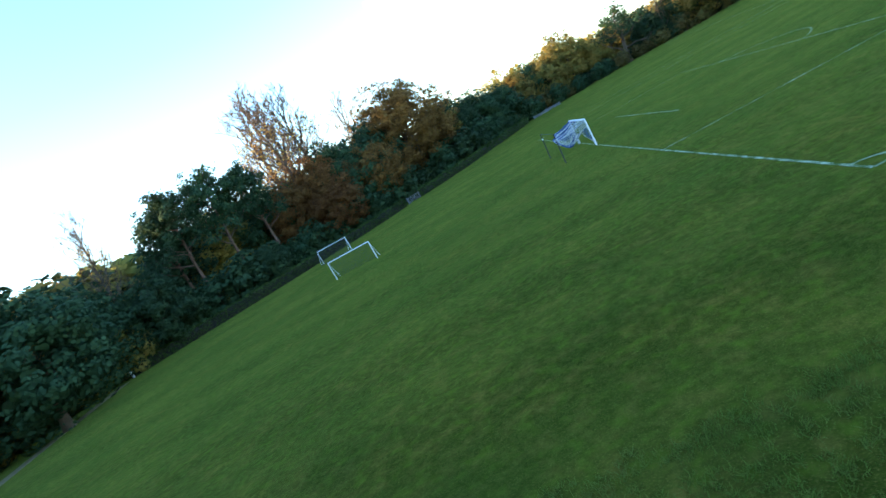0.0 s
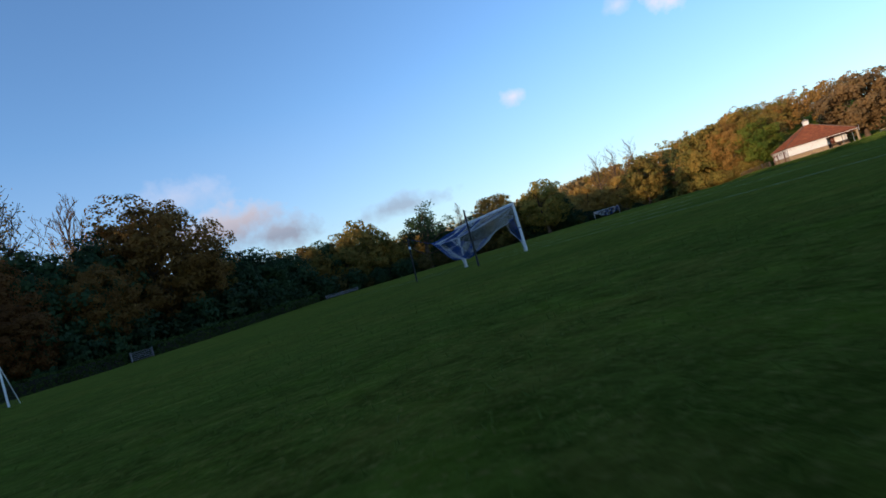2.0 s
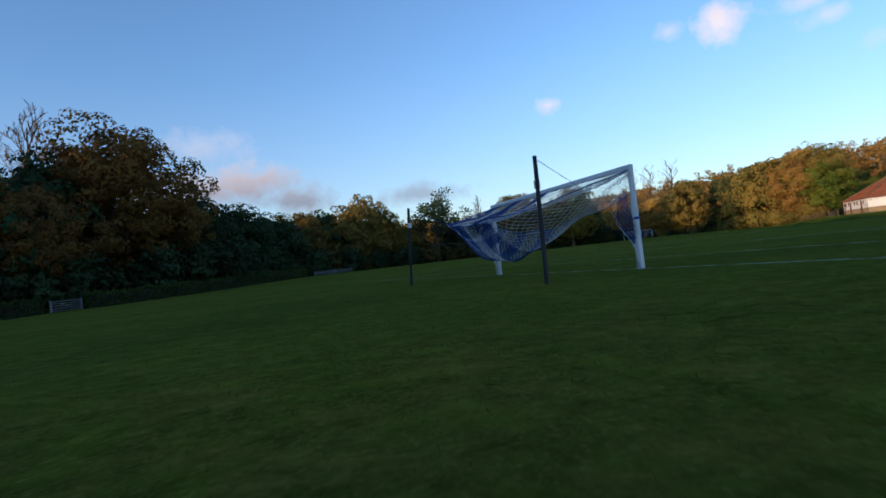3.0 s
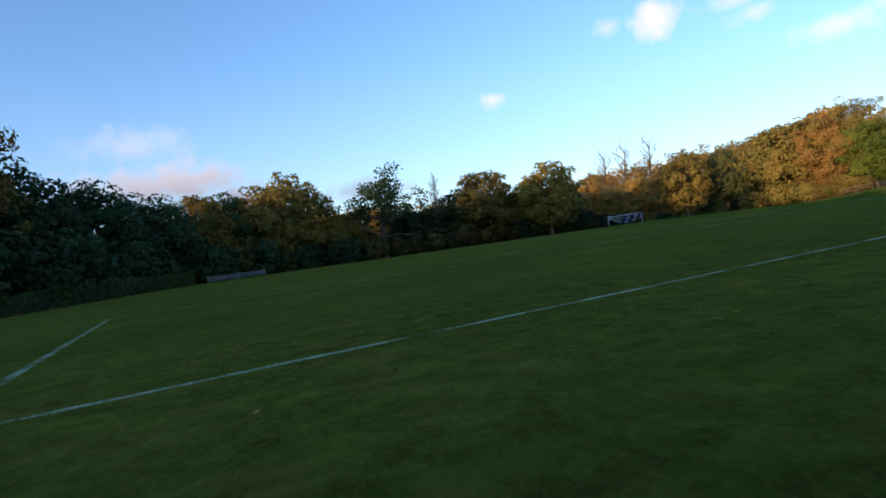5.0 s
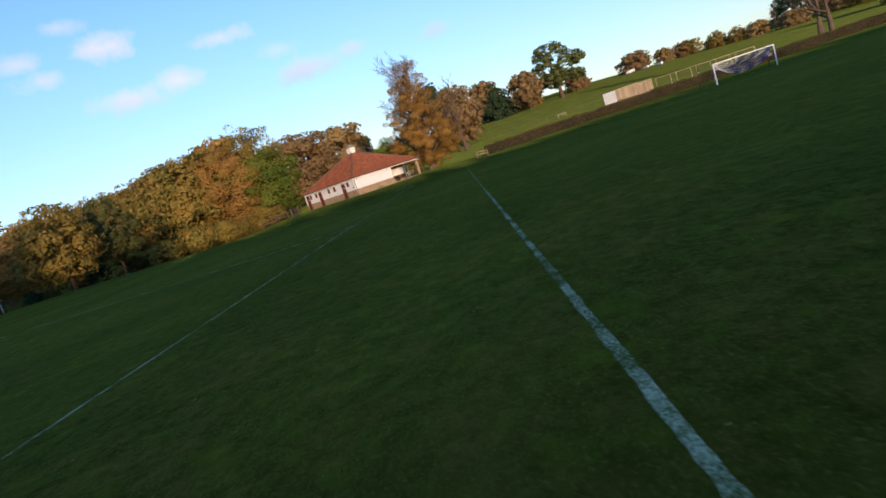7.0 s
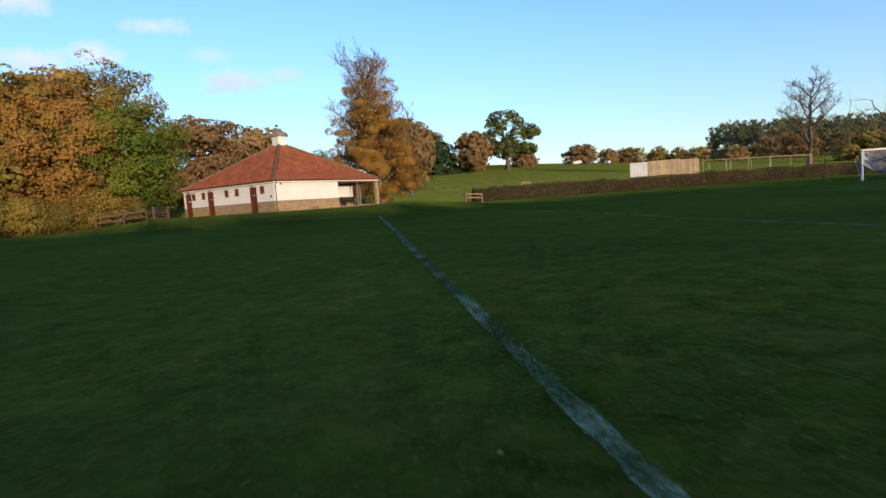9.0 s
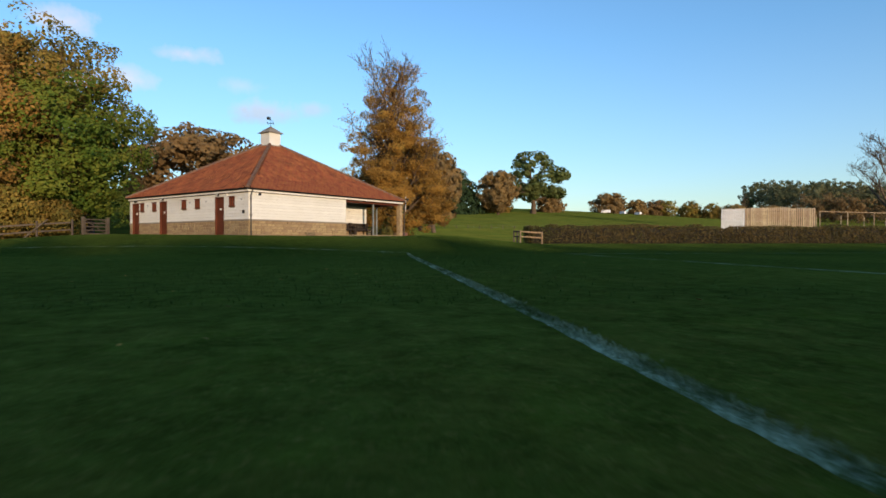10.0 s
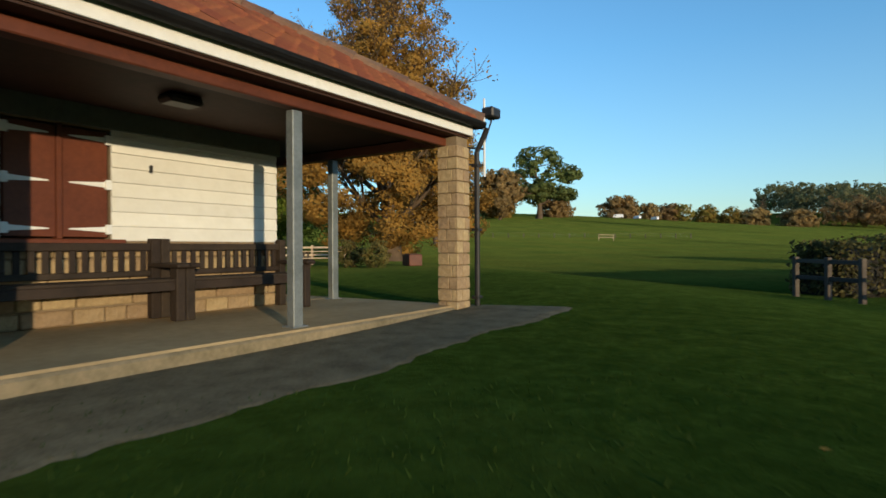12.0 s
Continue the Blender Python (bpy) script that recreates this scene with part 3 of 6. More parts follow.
copy_thing(goal_b, pose(-28.0, 79.5, gz(-28, 79.5), 0, 0, -4.4 + 180))


# ---- pavilion ----
W, EAVE = 6.2, 6.42           # half widths of the walls and of the roof at the eaves
Z0, Z1, Z2, Z3 = 0.86, 1.80, 3.25, 3.41   # foot of the wall, ledge, top of the wall, top of the fascia
APEX = 7.25
FLOOR = 1.05
pav = thing("pavilion", "cream boarded sports pavilion with stone plinth and red pantile roof", "pavilion", pose(PAV.x, PAV.y, 0, 0, 0, PAV_TURN))
WALL_END, PORCH_Y, PORCH_X = 0.9, -4.1, 4.99     # front wall's end; the porch's back wall and its end


def along(axis, off):
    """Pose of a wall run: local x along the wall, local -y outwards."""
    return {"front": pose(0, -off, 0), "left": pose(-off, 0, 0, 0, 0, -90), "right": pose(off, 0, 0, 0, 0, 90), "back": pose(0, off, 0, 0, 0, 180)}[axis]


def wall_run(name, m, x0, x1, holes, z0=Z0, z1=Z2, depth=0.3):
    """A backing wall with openings that go through it: holes are (x0, x1, z0, z1)."""
    bm = bmesh.new()
    xs = sorted({x0, x1, *[h[0] for h in holes], *[h[1] for h in holes]})
    for a, b in zip(xs, xs[1:]):
        mid = (a + b) / 2
        gaps = sorted((h[2], h[3]) for h in holes if h[0] < mid < h[1])
        z = z0
        for lo, hi in gaps:
            if lo > z:
                box(bm, a, b, 0, depth, z, lo)
            z = hi
        if z < z1:
            box(bm, a, b, 0, depth, z, z1)
    return part(name, bm, MORTAR, pav, m=m)


STONE_MESHES = []
SOOTY = {}
for k, (sx, sy, sz) in enumerate([(0.30, 0.06, 0.138), (0.38, 0.055, 0.138), (0.46, 0.065, 0.138), (0.22, 0.06, 0.138), (0.55, 0.06, 0.138)]):
    bm = cube(-sx / 2, sx / 2, -sy + 0.02, 0.02, -sz / 2, sz / 2, 0.012)
    for v in bm.verts:
        if v.co.y < 0:
            v.co.y += 0.014 * noise.noise(v.co * 14 + Vector((k, 0, 0)))
    STONE_MESHES.append((sx, mesh_from(bm, "stone")))
    STONE_MESHES[-1][1].materials.append(STONE)


def stone_courses(parent, x0, x1, z0, z1, holes=(), seed=1, soot=None):
    """Coursed stones over a wall's lower part, each one a piece."""
    rng = random.Random(seed)
    n = round((z1 - z0) / 0.152)
    pitch = (z1 - z0) / n
    for c in range(n):
        z = z0 + pitch * (c + 0.5)
        spans = []
        x = x0
        for h in sorted(holes):
            if h[2] < z < h[3]:
                spans.append((x, h[0]))
                x = h[1]
        spans.append((x, x1))
        for a, b in spans:
            x = a
            while x < b - 0.08:
                sx, me = rng.choice(STONE_MESHES)
                if x + sx > b - 0.12:
                    k = (b - x) / sx
                    sx_use = b - x
                else:
                    k, sx_use = 1.0, sx
                if soot and soot[0] < x + sx_use / 2 < soot[1] and z < soot[2]:
                    if me not in SOOTY:
                        SOOTY[me] = me.copy()
                        SOOTY[me].materials[0] = SOOT
                    me = SOOTY[me]
                ob = part("stone", me, None, parent)
                ob.matrix_basis = Matrix.LocRotScale((x + sx_use / 2, rng.uniform(-0.006, 0.006), z), Euler((0, 0, rng.uniform(-0.01, 0.01))), ((sx_use - 0.012) / sx, 1, pitch / 0.152))
                x += sx_use


def boards(parent, x0, x1, z0, z1, holes=(), count=9):
    """Painted weatherboards: each board is a piece, its lower edge proud."""
    h = (z1 - z0) / count
    for c in range(count):
        a, b = z0 + h * c, z0 + h * (c + 1)
        spans, x = [], x0
        for q in sorted(holes):
            if q[2] < b - 0.02 and q[3] > a + 0.02:
                spans.append((x, q[0]))
                x = q[1]
        spans.append((x, x1))
        for s0, s1 in spans:
            if s1 - s0 < 0.03:
                continue
            bm = bmesh.new()
            prof = [(0.0, a + 0.004), (-0.030, a + 0.004), (-0.032, a + 0.016), (-0.016, b), (0.0, b)]
            ends = [[bm.verts.new((s, y, z)) for y, z in prof] for s in (s0, s1)]
            for i in range(5):
                j = (i + 1) % 5
                bm.faces.new((ends[0][i], ends[0][j], ends[1][j], ends[1][i]))
            bm.faces.new(ends[0][::-1])
            bm.faces.new(ends[1])
            part("board", bm, BOARD, parent)


def ledge(parent_m, x0, x1):
    return part("ledge", cube(x0, x1, -0.085, 0.0, Z1 - 0.07, Z1 + 0.015, 0.012), COPING, pav, "weathered stone ledge", m=parent_m)


# left wall: local x of the run is minus the pavilion's y, so doors and windows are mirrored here
LEFT_DOORS = [-5.75, -2.35, 3.58]
LEFT_WINDOWS = [-4.92, -3.42, -0.02, 1.4, 4.74]
lm = along("left", W)
door_holes = [(d - 0.43, d + 0.43, Z0, 3.08) for d in LEFT_DOORS]
win_holes = [(w - 0.26, w + 0.26, 2.56, 3.05) for w in LEFT_WINDOWS]
left_wall = wall_run("left_wall", lm, -6.5, W - 0.3, door_holes + win_holes)
stone_courses(left_wall, -6.5, W, Z0, Z1 - 0.07, door_holes, 3)
boards(left_wall, -6.5, W + 0.03, Z1 + 0.015, Z2, door_holes + win_holes)
for a, b in ((-6.5, LEFT_DOORS[0] - 0.45), (LEFT_DOORS[0] + 0.45, LEFT_DOORS[1] - 0.45), (LEFT_DOORS[1] + 0.45, LEFT_DOORS[2] - 0.45), (LEFT_DOORS[2] + 0.45, W + 0.085)):
    ledge(lm, a, b)

for d in LEFT_DOORS:
    dr = part("door", cube(d - 0.37, d + 0.37, 0.06, 0.11, Z0 + 0.06, 3.02, 0.006), MAROON, pav, "maroon boarded door", m=lm)
    part("handle", rod((d + 0.28, 0.0, 1.95), (d + 0.28, 0.06, 1.95), 0.022), STEEL, dr, "small metal door handle")
    part("sign_plate", cube(d - 0.07, d + 0.07, 0.05, 0.06, 2.35, 2.47), HINGE, dr, "small pale notice plate")
    bm = bmesh.new()
    box(bm, d - 0.43, d - 0.37, -0.03, 0.14, Z0, 3.08, 0.006)
    box(bm, d + 0.37, d + 0.43, -0.03, 0.14, Z0, 3.08, 0.006)
    box(bm, d - 0.37, d + 0.37, -0.03, 0.14, 3.02, 3.08, 0.006)
    part("door_frame", bm, MAROON, pav, m=lm)
    part("doorstep", cube(d - 0.5, d + 0.5, -0.35, 0.2, Z0 - 0.12, Z0 + 0.06, 0.015), CONCRETE, pav, m=lm)
for w in LEFT_WINDOWS:
    win = part("window", cube(w - 0.21, w + 0.21, 0.07, 0.08, 2.61, 3.0), GLASS_DARK, pav, "small dark shuttered window", m=lm)
    bm = bmesh.new()
    for a, b, c, d in ((-0.26, -0.21, 2.56, 3.05), (0.21, 0.26, 2.56, 3.05), (-0.21, 0.21, 2.56, 2.61), (-0.21, 0.21, 3.0, 3.05), (-0.02, 0.02, 2.61, 3.0)):
        box(bm, w + a, w + b, -0.035, 0.1, c, d, 0.004)
    part("frame", bm, MAROON, win)
    part("sill", cube(w - 0.31, w + 0.31, -0.07, 0.0, 2.52, 2.558, 0.006), MAROON, win)
    part("lintel", cube(w - 0.31, w + 0.31, -0.06, -0.034, 3.052, 3.085, 0.004), MAROON, win)


def wall_lamp(x, z):
    lamp = part("wall_lamp", cube(x - 0.08, x + 0.08, -0.14, -0.03, z, z + 0.13, 0.02), GUTTER, pav, "black bulkhead wall lamp", m=lm)
    part("lens", cube(x - 0.06, x + 0.06, -0.155, -0.14, z + 0.02, z + 0.11, 0.006), HINGE, lamp)


for x in (-2.35, 3.5):
    wall_lamp(x, 3.13)
part("sensor", cube(4.25, 4.38, -0.1, -0.03, 3.12, 3.24, 0.02), FASCIA, pav, "pale alarm box", m=lm)
part("soffit_lamp", cube(-5.85, -5.5, -0.12, -0.03, 3.15, 3.22, 0.02), GUTTER, pav, m=lm)
for x in (-4.2, 0.65, 2.3, 5.6):
    part("vent", cube(x - 0.02, x + 0.02, -0.05, -0.02, 2.85, 2.93, 0.006), GUTTER, pav, "small dark vent", m=lm)
part("wall_box", cube(5.75, 5.9, -0.1, -0.03, 2.12, 2.3, 0.015), GUTTER, pav, "small black meter box", m=lm)

# front wall
fm = along("front", W)
front_wall = wall_run("front_wall", fm, -W, WALL_END, [])
stone_courses(front_wall, -W, WALL_END + 0.02, Z0, Z1 - 0.07, (), 5, (-2.3, -1.5, 1.12))
boards(front_wall, -W - 0.03, WALL_END, Z1 + 0.015, Z2)
ledge(fm, -W - 0.085, WALL_END + 0.09)
part("corner_board", cube(WALL_END + 0.001, WALL_END + 0.03, -0.04, 0.3, Z1 + 0.02, Z2, 0.004), BOARD, pav, m=fm)
part("pier_return", cube(WALL_END + 0.001, WALL_END + 0.06, -0.03, 0.3, FLOOR, Z1 - 0.07, 0.01), STONE, pav, m=fm)
part("flood_lamp", cube(-5.62, -5.5, -0.16, -0.03, 3.1, 3.22, 0.02), GUTTER, pav, "small black flood lamp", m=fm)
part("camera_box", cube(-5.8, -5.72, -0.12, -0.03, 3.13, 3.22, 0.015), HINGE, pav, m=fm)

# right and back walls, and the porch's own walls
rm = along("right", PORCH_X)
right_wall = wall_run("right_wall", rm, PORCH_Y + 0.3, W, [])
boards(right_wall, PORCH_Y, W, Z1 + 0.015, Z2)
stone_courses(right_wall, PORCH_Y, W, FLOOR, Z1 - 0.07, (), 8)
bk = along("back", W)
back_wall = wall_run("back_wall", bk, -PORCH_X, W - 0.3, [])
boards(back_wall, -PORCH_X, W, Z1 + 0.015, Z2)
pm = pose(0, PORCH_Y, 0)
HATCH = (1.91, 2.88, 1.90, 3.02)
porch_wall = wall_run("porch_wall", pm, WALL_END, PORCH_X, [HATCH], Z0, 3.4, 0.25)
boards(porch_wall, WALL_END, PORCH_X + 0.03, 1.88, 3.26, [HATCH], 9)
stone_courses(porch_wall, WALL_END, PORCH_X + 0.02, FLOOR, 1.87, (), 9)
part("inner_side_wall", cube(WALL_END - 0.25, WALL_END, -5.9, PORCH_Y, FLOOR, 3.35), BOARD, pav)
# dark strip over the topmost boards of the porch wall
part("wall_plate", cube(WALL_END, PORCH_X + 0.06, -0.07, -0.034, 3.03, 3.4, 0.006), FRIEZE, pav, "dark grey-green band along the porch wall's top", m=pm)
part("wall_hook", cube(3.27, 3.29, -0.08, -0.03, 2.63, 2.71, 0.004), GUTTER, pav, "small black wall hook", m=pm)
part("hatch_backing", cube(HATCH[0], HATCH[1], 0.12, 0.14, HATCH[2], HATCH[3]), SOFFIT, pav, m=pm)
for a, b, inner in ((1.94, 2.37, -1), (2.42, 2.85, 1)):
    leaf = part("shutter", cube(a, b, -0.005, 0.035, 1.92, 3.0, 0.006), MAROON, pav, "maroon timber hatch shutter", m=pm)
    edge, tip = (a, b) if inner < 0 else (b, a)
    for z in (2.0, 2.46, 2.92):
        bm = bmesh.new()
        vs = [bm.verts.new(c) for c in ((edge, -0.012, z - 0.03), (tip + (edge - tip) * 0.15, -0.012, z - 0.006), (tip + (edge - tip) * 0.15, -0.012, z + 0.006), (edge, -0.012, z + 0.03))]
        f = bm.faces.new(vs)
        r = bmesh.ops.extrude_face_region(bm, geom=[f])
        for v in r["geom"]:
            if isinstance(v, bmesh.types.BMVert):
                v.co.y += 0.006
        bmesh.ops.recalc_face_normals(bm, faces=bm.faces)
        part("strap_hinge", bm, HINGE, leaf, "white strap hinge")
        part("hinge_plate", cube(edge - 0.03, edge + 0.03, -0.04, -0.005, z - 0.05, z + 0.05, 0.004), HINGE, leaf)
part("hatch_post", cube(2.37, 2.42, -0.03, 0.1, 1.90, 3.02, 0.006), MAROON, pav, m=pm)
part("hatch_sill", cube(1.8, 2.98, -0.12, -0.05, 1.84, 1.898, 0.008), MAROON, pav, m=pm)

part("porch_floor", cube(WALL_END - 0.1, W + 0.07, -W - 0.07, PORCH_Y + 0.1, FLOOR - 0.05, FLOOR, 0.02), CONCRETE, pav, "worn concrete porch slab")
part("porch_floor_side", cube(PORCH_X - 0.1, W + 0.07, PORCH_Y + 0.1, W, FLOOR - 0.05, FLOOR, 0.02), CONCRETE, pav)
part("porch_step", cube(WALL_END + 0.07, W + 0.11, -W - 0.11, PORCH_Y, 0.6, FLOOR - 0.02, 0.02), KERB_STONE, pav, "stone porch kerb")
part("porch_step_side", cube(PORCH_X - 0.1, W + 0.11, PORCH_Y, W, 0.6, FLOOR - 0.02, 0.02), KERB_STONE, pav)

pillar = part("pillar", cube(6.07, 6.33, -6.33, -6.07, 0.6, Z2 - 0.02), MORTAR, pav, "rock-faced sandstone corner pillar")
rng = random.Random(12)
for c in range(14):
    z = FLOOR - 0.1 + 0.155 * (c + 0.5)
    for face in range(4):
        split = rng.uniform(0.12, 0.2)
        lo, hi = (-0.155, 0.155) if (c + face) % 2 else (-0.125, 0.125)
        for a, b in ((lo, lo + split), (lo + split, hi)):
            bm = cube(a + 0.004, b - 0.004, -0.152, -0.115, -0.071, 0.071, 0.006)
            for v in bm.verts:
                if v.co.y < -0.14:
                    v.co.y -= 0.012 * noise.noise(v.co * 9 + Vector((c, face, 0)))
            part("stone", bm, STONE, pillar, m=pose(6.2, -6.2, z, 0, 0, 90 * face))
for p in ((3.6, -6.08), (6.02, -4.18), (6.02, 0.2), (6.02, 4.2)):
    post = part("porch_post", cube(p[0] - 0.06, p[0] + 0.06, p[1] - 0.05, p[1] + 0.05, FLOOR, 3.1, 0.008), STEEL, pav, "grey painted steel porch post")
    part("base_plate", cube(p[0] - 0.09, p[0] + 0.09, p[1] - 0.08, p[1] + 0.08, FLOOR, FLOOR + 0.012), STEEL, post)

part("porch_beam", cube(WALL_END, W + 0.05, -6.17, -6.02, 3.115, 3.215, 0.01), MAROON, pav, "maroon timber porch beam")
part("porch_beam_side", cube(5.9, 6.05, -6.02, W, 3.1, 3.22, 0.01), MAROON, pav)
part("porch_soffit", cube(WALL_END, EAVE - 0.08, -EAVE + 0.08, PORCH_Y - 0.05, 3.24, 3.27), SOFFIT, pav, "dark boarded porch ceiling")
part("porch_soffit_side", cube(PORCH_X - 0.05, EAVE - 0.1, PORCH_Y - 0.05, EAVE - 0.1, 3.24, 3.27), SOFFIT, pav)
part("porch_light", cube(2.8, 3.15, -5.35, -5.1, 3.15, 3.24, 0.03), GUTTER, pav, "black porch ceiling light")

for name in ("front", "left", "right", "back"):
    m = along(name, EAVE)
    part("fascia", cube(-EAVE + 0.03, EAVE - 0.03, 0.03, 0.06, Z2 + 0.02, Z3 - 0.005, 0.004), FASCIA, pav, "white painted fascia board", m=m)
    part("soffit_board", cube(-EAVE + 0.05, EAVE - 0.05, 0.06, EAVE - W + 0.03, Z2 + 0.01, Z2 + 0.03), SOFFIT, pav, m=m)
    bm = bmesh.new()
    n = 8
    rings = []
    for x in (-EAVE - 0.08, EAVE + 0.08):
        rings.append([bm.verts.new((x, -0.045 + 0.072 * math.cos(math.pi * i / n), Z3 + 0.045 - 0.085 * math.sin(math.pi * i / n))) for i in range(n + 1)])
    for i in range(n):
        bm.faces.new((rings[0][i], rings[0][i + 1], rings[1][i + 1], rings[1][i]))
    for r_ in rings:
        bm.faces.new(r_)
    bmesh.ops.solidify(bm, geom=bm.faces[:], thickness=0.006)
    part("gutter", bm, GUTTER, pav, "black half-round gutter", m=m)


def downpipe(x, y, z_top, z_low):
    bm = bmesh.new()
    tube(bm, (x, y, z_low), (x, y, z_top - 0.3), 0.036, n=10)
    ex = (EAVE - W) * 0.75
    tube(bm, (x, y, z_top - 0.3), (x, y - ex, z_top), 0.036, n=10)
    pipe = part("downpipe", bm, GUTTER, pav, "black rainwater downpipe")
    for z in (z_low + 0.3, z_low + 1.2, z_top - 0.5):
        part("bracket", cube(x - 0.06, x + 0.06, y - 0.045, y + 0.05, z, z + 0.035), GUTTER, pipe)


downpipe(-6.12, -6.29, 3.37, 0.82)
downpipe(6.455, -6.405, 3.37, 0.82)

# roof: a boarded deck under pantiles, laid course by course
SLOPE = math.atan2(APEX - Z3, EAVE)
roof = part("roof", bmesh.new(), TILE, pav, "red clay pantile pyramid roof")
bm = bmesh.new()
top = bm.verts.new((0, 0, APEX - 0.03))
cs = [bm.verts.new((sx * EAVE, sy * EAVE, Z3)) for sx, sy in ((-1, -1), (1, -1), (1, 1), (-1, 1))]
for i in range(4):
    bm.faces.new((cs[i], cs[(i + 1) % 4], top))
bm.faces.new(cs[::-1])
bm.to_mesh(roof.data)
bm.free()

PROFILE = [(0.0, 0.055), (0.05, 0.028), (0.1, 0.006), (0.16, 0.008), (0.21, 0.034), (0.25, 0.06)]
TW, TG = 0.25, 0.30


def tile_verts():
    v, f = [], []
    for t, lift in ((-0.02, 0.0), (0.0, 0.013), (TG + 0.04, 0.004)):
        for s, h in PROFILE:
            v.append((s, t, h * (1 if lift else 0.55) + lift))
    k = len(PROFILE)
    for r_ in (0, 1):
        for i in range(k - 1):
            f.append((r_ * k + i, r_ * k + i + 1, (r_ + 1) * k + i + 1, (r_ + 1) * k + i))
    return np.array(v), np.array(f)


TV, TF = tile_verts()
tile_me = array_mesh("tile", TV, TF)
tile_me.materials.append(TILE)
run = EAVE / math.cos(SLOPE)
for name in ("front", "left", "right", "back"):
    m = along(name, EAVE + 0.06) @ Matrix.Translation((0, 0, Z3 + 0.02)) @ Matrix.Rotation(SLOPE, 4, "X")
    rng = np.random.RandomState(5)
    vs, fs = [], []
    for c in range(int(run / TG)):
        half = EAVE * (1 - (c + 0.5) * TG / run)
        k = int(2 * half / TW)
        for i in range(k):
            s = -k * TW / 2 + i * TW
            jz = rng.uniform(0, 0.012)
            if name == "front" and c < 5:
                part("tile", tile_me, None, roof, m=m @ pose(s, c * TG, jz, rng.uniform(-0.8, 0.8), 0, rng.uniform(-0.7, 0.7)))
            else:
                fs.append(TF + len(vs) * len(TV))
                vs.append(TV + np.array((s + rng.uniform(-0.006, 0.006), c * TG, jz)))
    rest = part("roof_tiles", array_mesh("roof_tiles", np.concatenate(vs), np.concatenate(fs)), TILE_REST, pav, "red clay pantiles", m=m)
    rest["kind"] = "stuff"

for sx, sy in ((-1, -1), (1, -1), (1, 1), (-1, 1)):
    a, b = Vector((sx * (EAVE + 0.05), sy * (EAVE + 0.05), Z3 + 0.06)), Vector((sx * 0.3, sy * 0.3, APEX - 0.05))
    n = 26
    hip = part("hip", rod(a, b, 0.03), RIDGE, pav, "mortared hip ridge")
    me = None
    for i in range(n):
        p, q = a.lerp(b, i / n), a.lerp(b, (i + 1.06) / n)
        if me is None:
            me = mesh_from(rod((0, 0, 0), (0, 0, (q - p).length), 0.115, 0.095, 9), "ridge_tile")
            me.materials.append(RIDGE)
        ob = part("ridge_tile", me, None, hip)
        ob.matrix_basis = Matrix.Translation(p) @ (q - p).to_track_quat("Z", "Y").to_matrix().to_4x4()

# louvred lantern and weather vane
cup = part("cupola", cube(-0.44, 0.44, -0.44, 0.44, APEX - 0.25, 7.95), BOARD, pav, "white boarded roof lantern")
for k in range(7):
    part("louvre", cube(-0.465, 0.465, -0.465, 0.465, 7.16 + k * 0.11, 7.24 + k * 0.11, 0.006), FASCIA, cup)
part("lead_skirt", cube(-0.52, 0.52, -0.52, 0.52, APEX - 0.42, APEX - 0.13, 0.02), COPING, cup, "grey lead skirt")
bm = bmesh.new()
r_ = 0.62
vs = [bm.verts.new((sx * r_, sy * r_, 7.95)) for sx, sy in ((-1, -1), (1, -1), (1, 1), (-1, 1))]
ws = [bm.verts.new((sx * 0.03, sy * 0.03, 8.45)) for sx, sy in ((-1, -1), (1, -1), (1, 1), (-1, 1))]
for i in range(4):
    bm.faces.new((vs[i], vs[(i + 1) % 4], ws[(i + 1) % 4], ws[i]))
bm.faces.new(vs[::-1])
bm.faces.new(ws)
part("cap", bm, COPING, cup, "grey lead pyramid cap")
bm = rod((0, 0, 8.42), (0, 0, 9.0), 0.018, 0.012, 6)
tube(bm, (-0.25, 0, 8.66), (0.25, 0, 8.66), 0.012, n=5)
tube(bm, (0, -0.25, 8.66), (0, 0.25, 8.66), 0.012, n=5)
tube(bm, (-0.3, -0.1, 8.9), (0.28, 0.1, 8.9), 0.013, n=5)
box(bm, -0.34, -0.1, -0.12, -0.03, 8.86, 9.04)
for p in ((-0.25, 0), (0.25, 0), (0, -0.25), (0, 0.25)):
    box(bm, p[0] - 0.03, p[0] + 0.03, p[1] - 0.01, p[1] + 0.01, 8.63, 8.72)
part("weather_vane", bm, GUTTER, cup, "black iron weather vane")

# aerial mast and bracketed lamp at the porch corner
mast = part("aerial_mast", rod((6.58, -6.45, 2.75), (6.58, -6.45, 3.8), 0.016), HINGE, pav, "pale mast with lamp on brackets")
for z in (2.9, 3.12):
    part("bracket", rod((6.3, -6.29, z), (6.55, -6.45, z), 0.014, n=6), GUTTER, mast)
lamp = part("flood_lamp", cube(6.55, 6.78, -6.6, -6.42, 3.54, 3.68, 0.02), GUTTER, mast, "grey flood lamp")
part("scroll", rod((6.58, -6.45, 3.2), (6.7, -6.5, 3.54), 0.012, n=6), GUTTER, mast)


# ---- path round the pavilion ----
def pav_to_world(x, y):
    v = Matrix.Rotation(radians(PAV_TURN), 4, "Z") @ Vector((x, y, 0)) + PAV
    return v.x, v.y


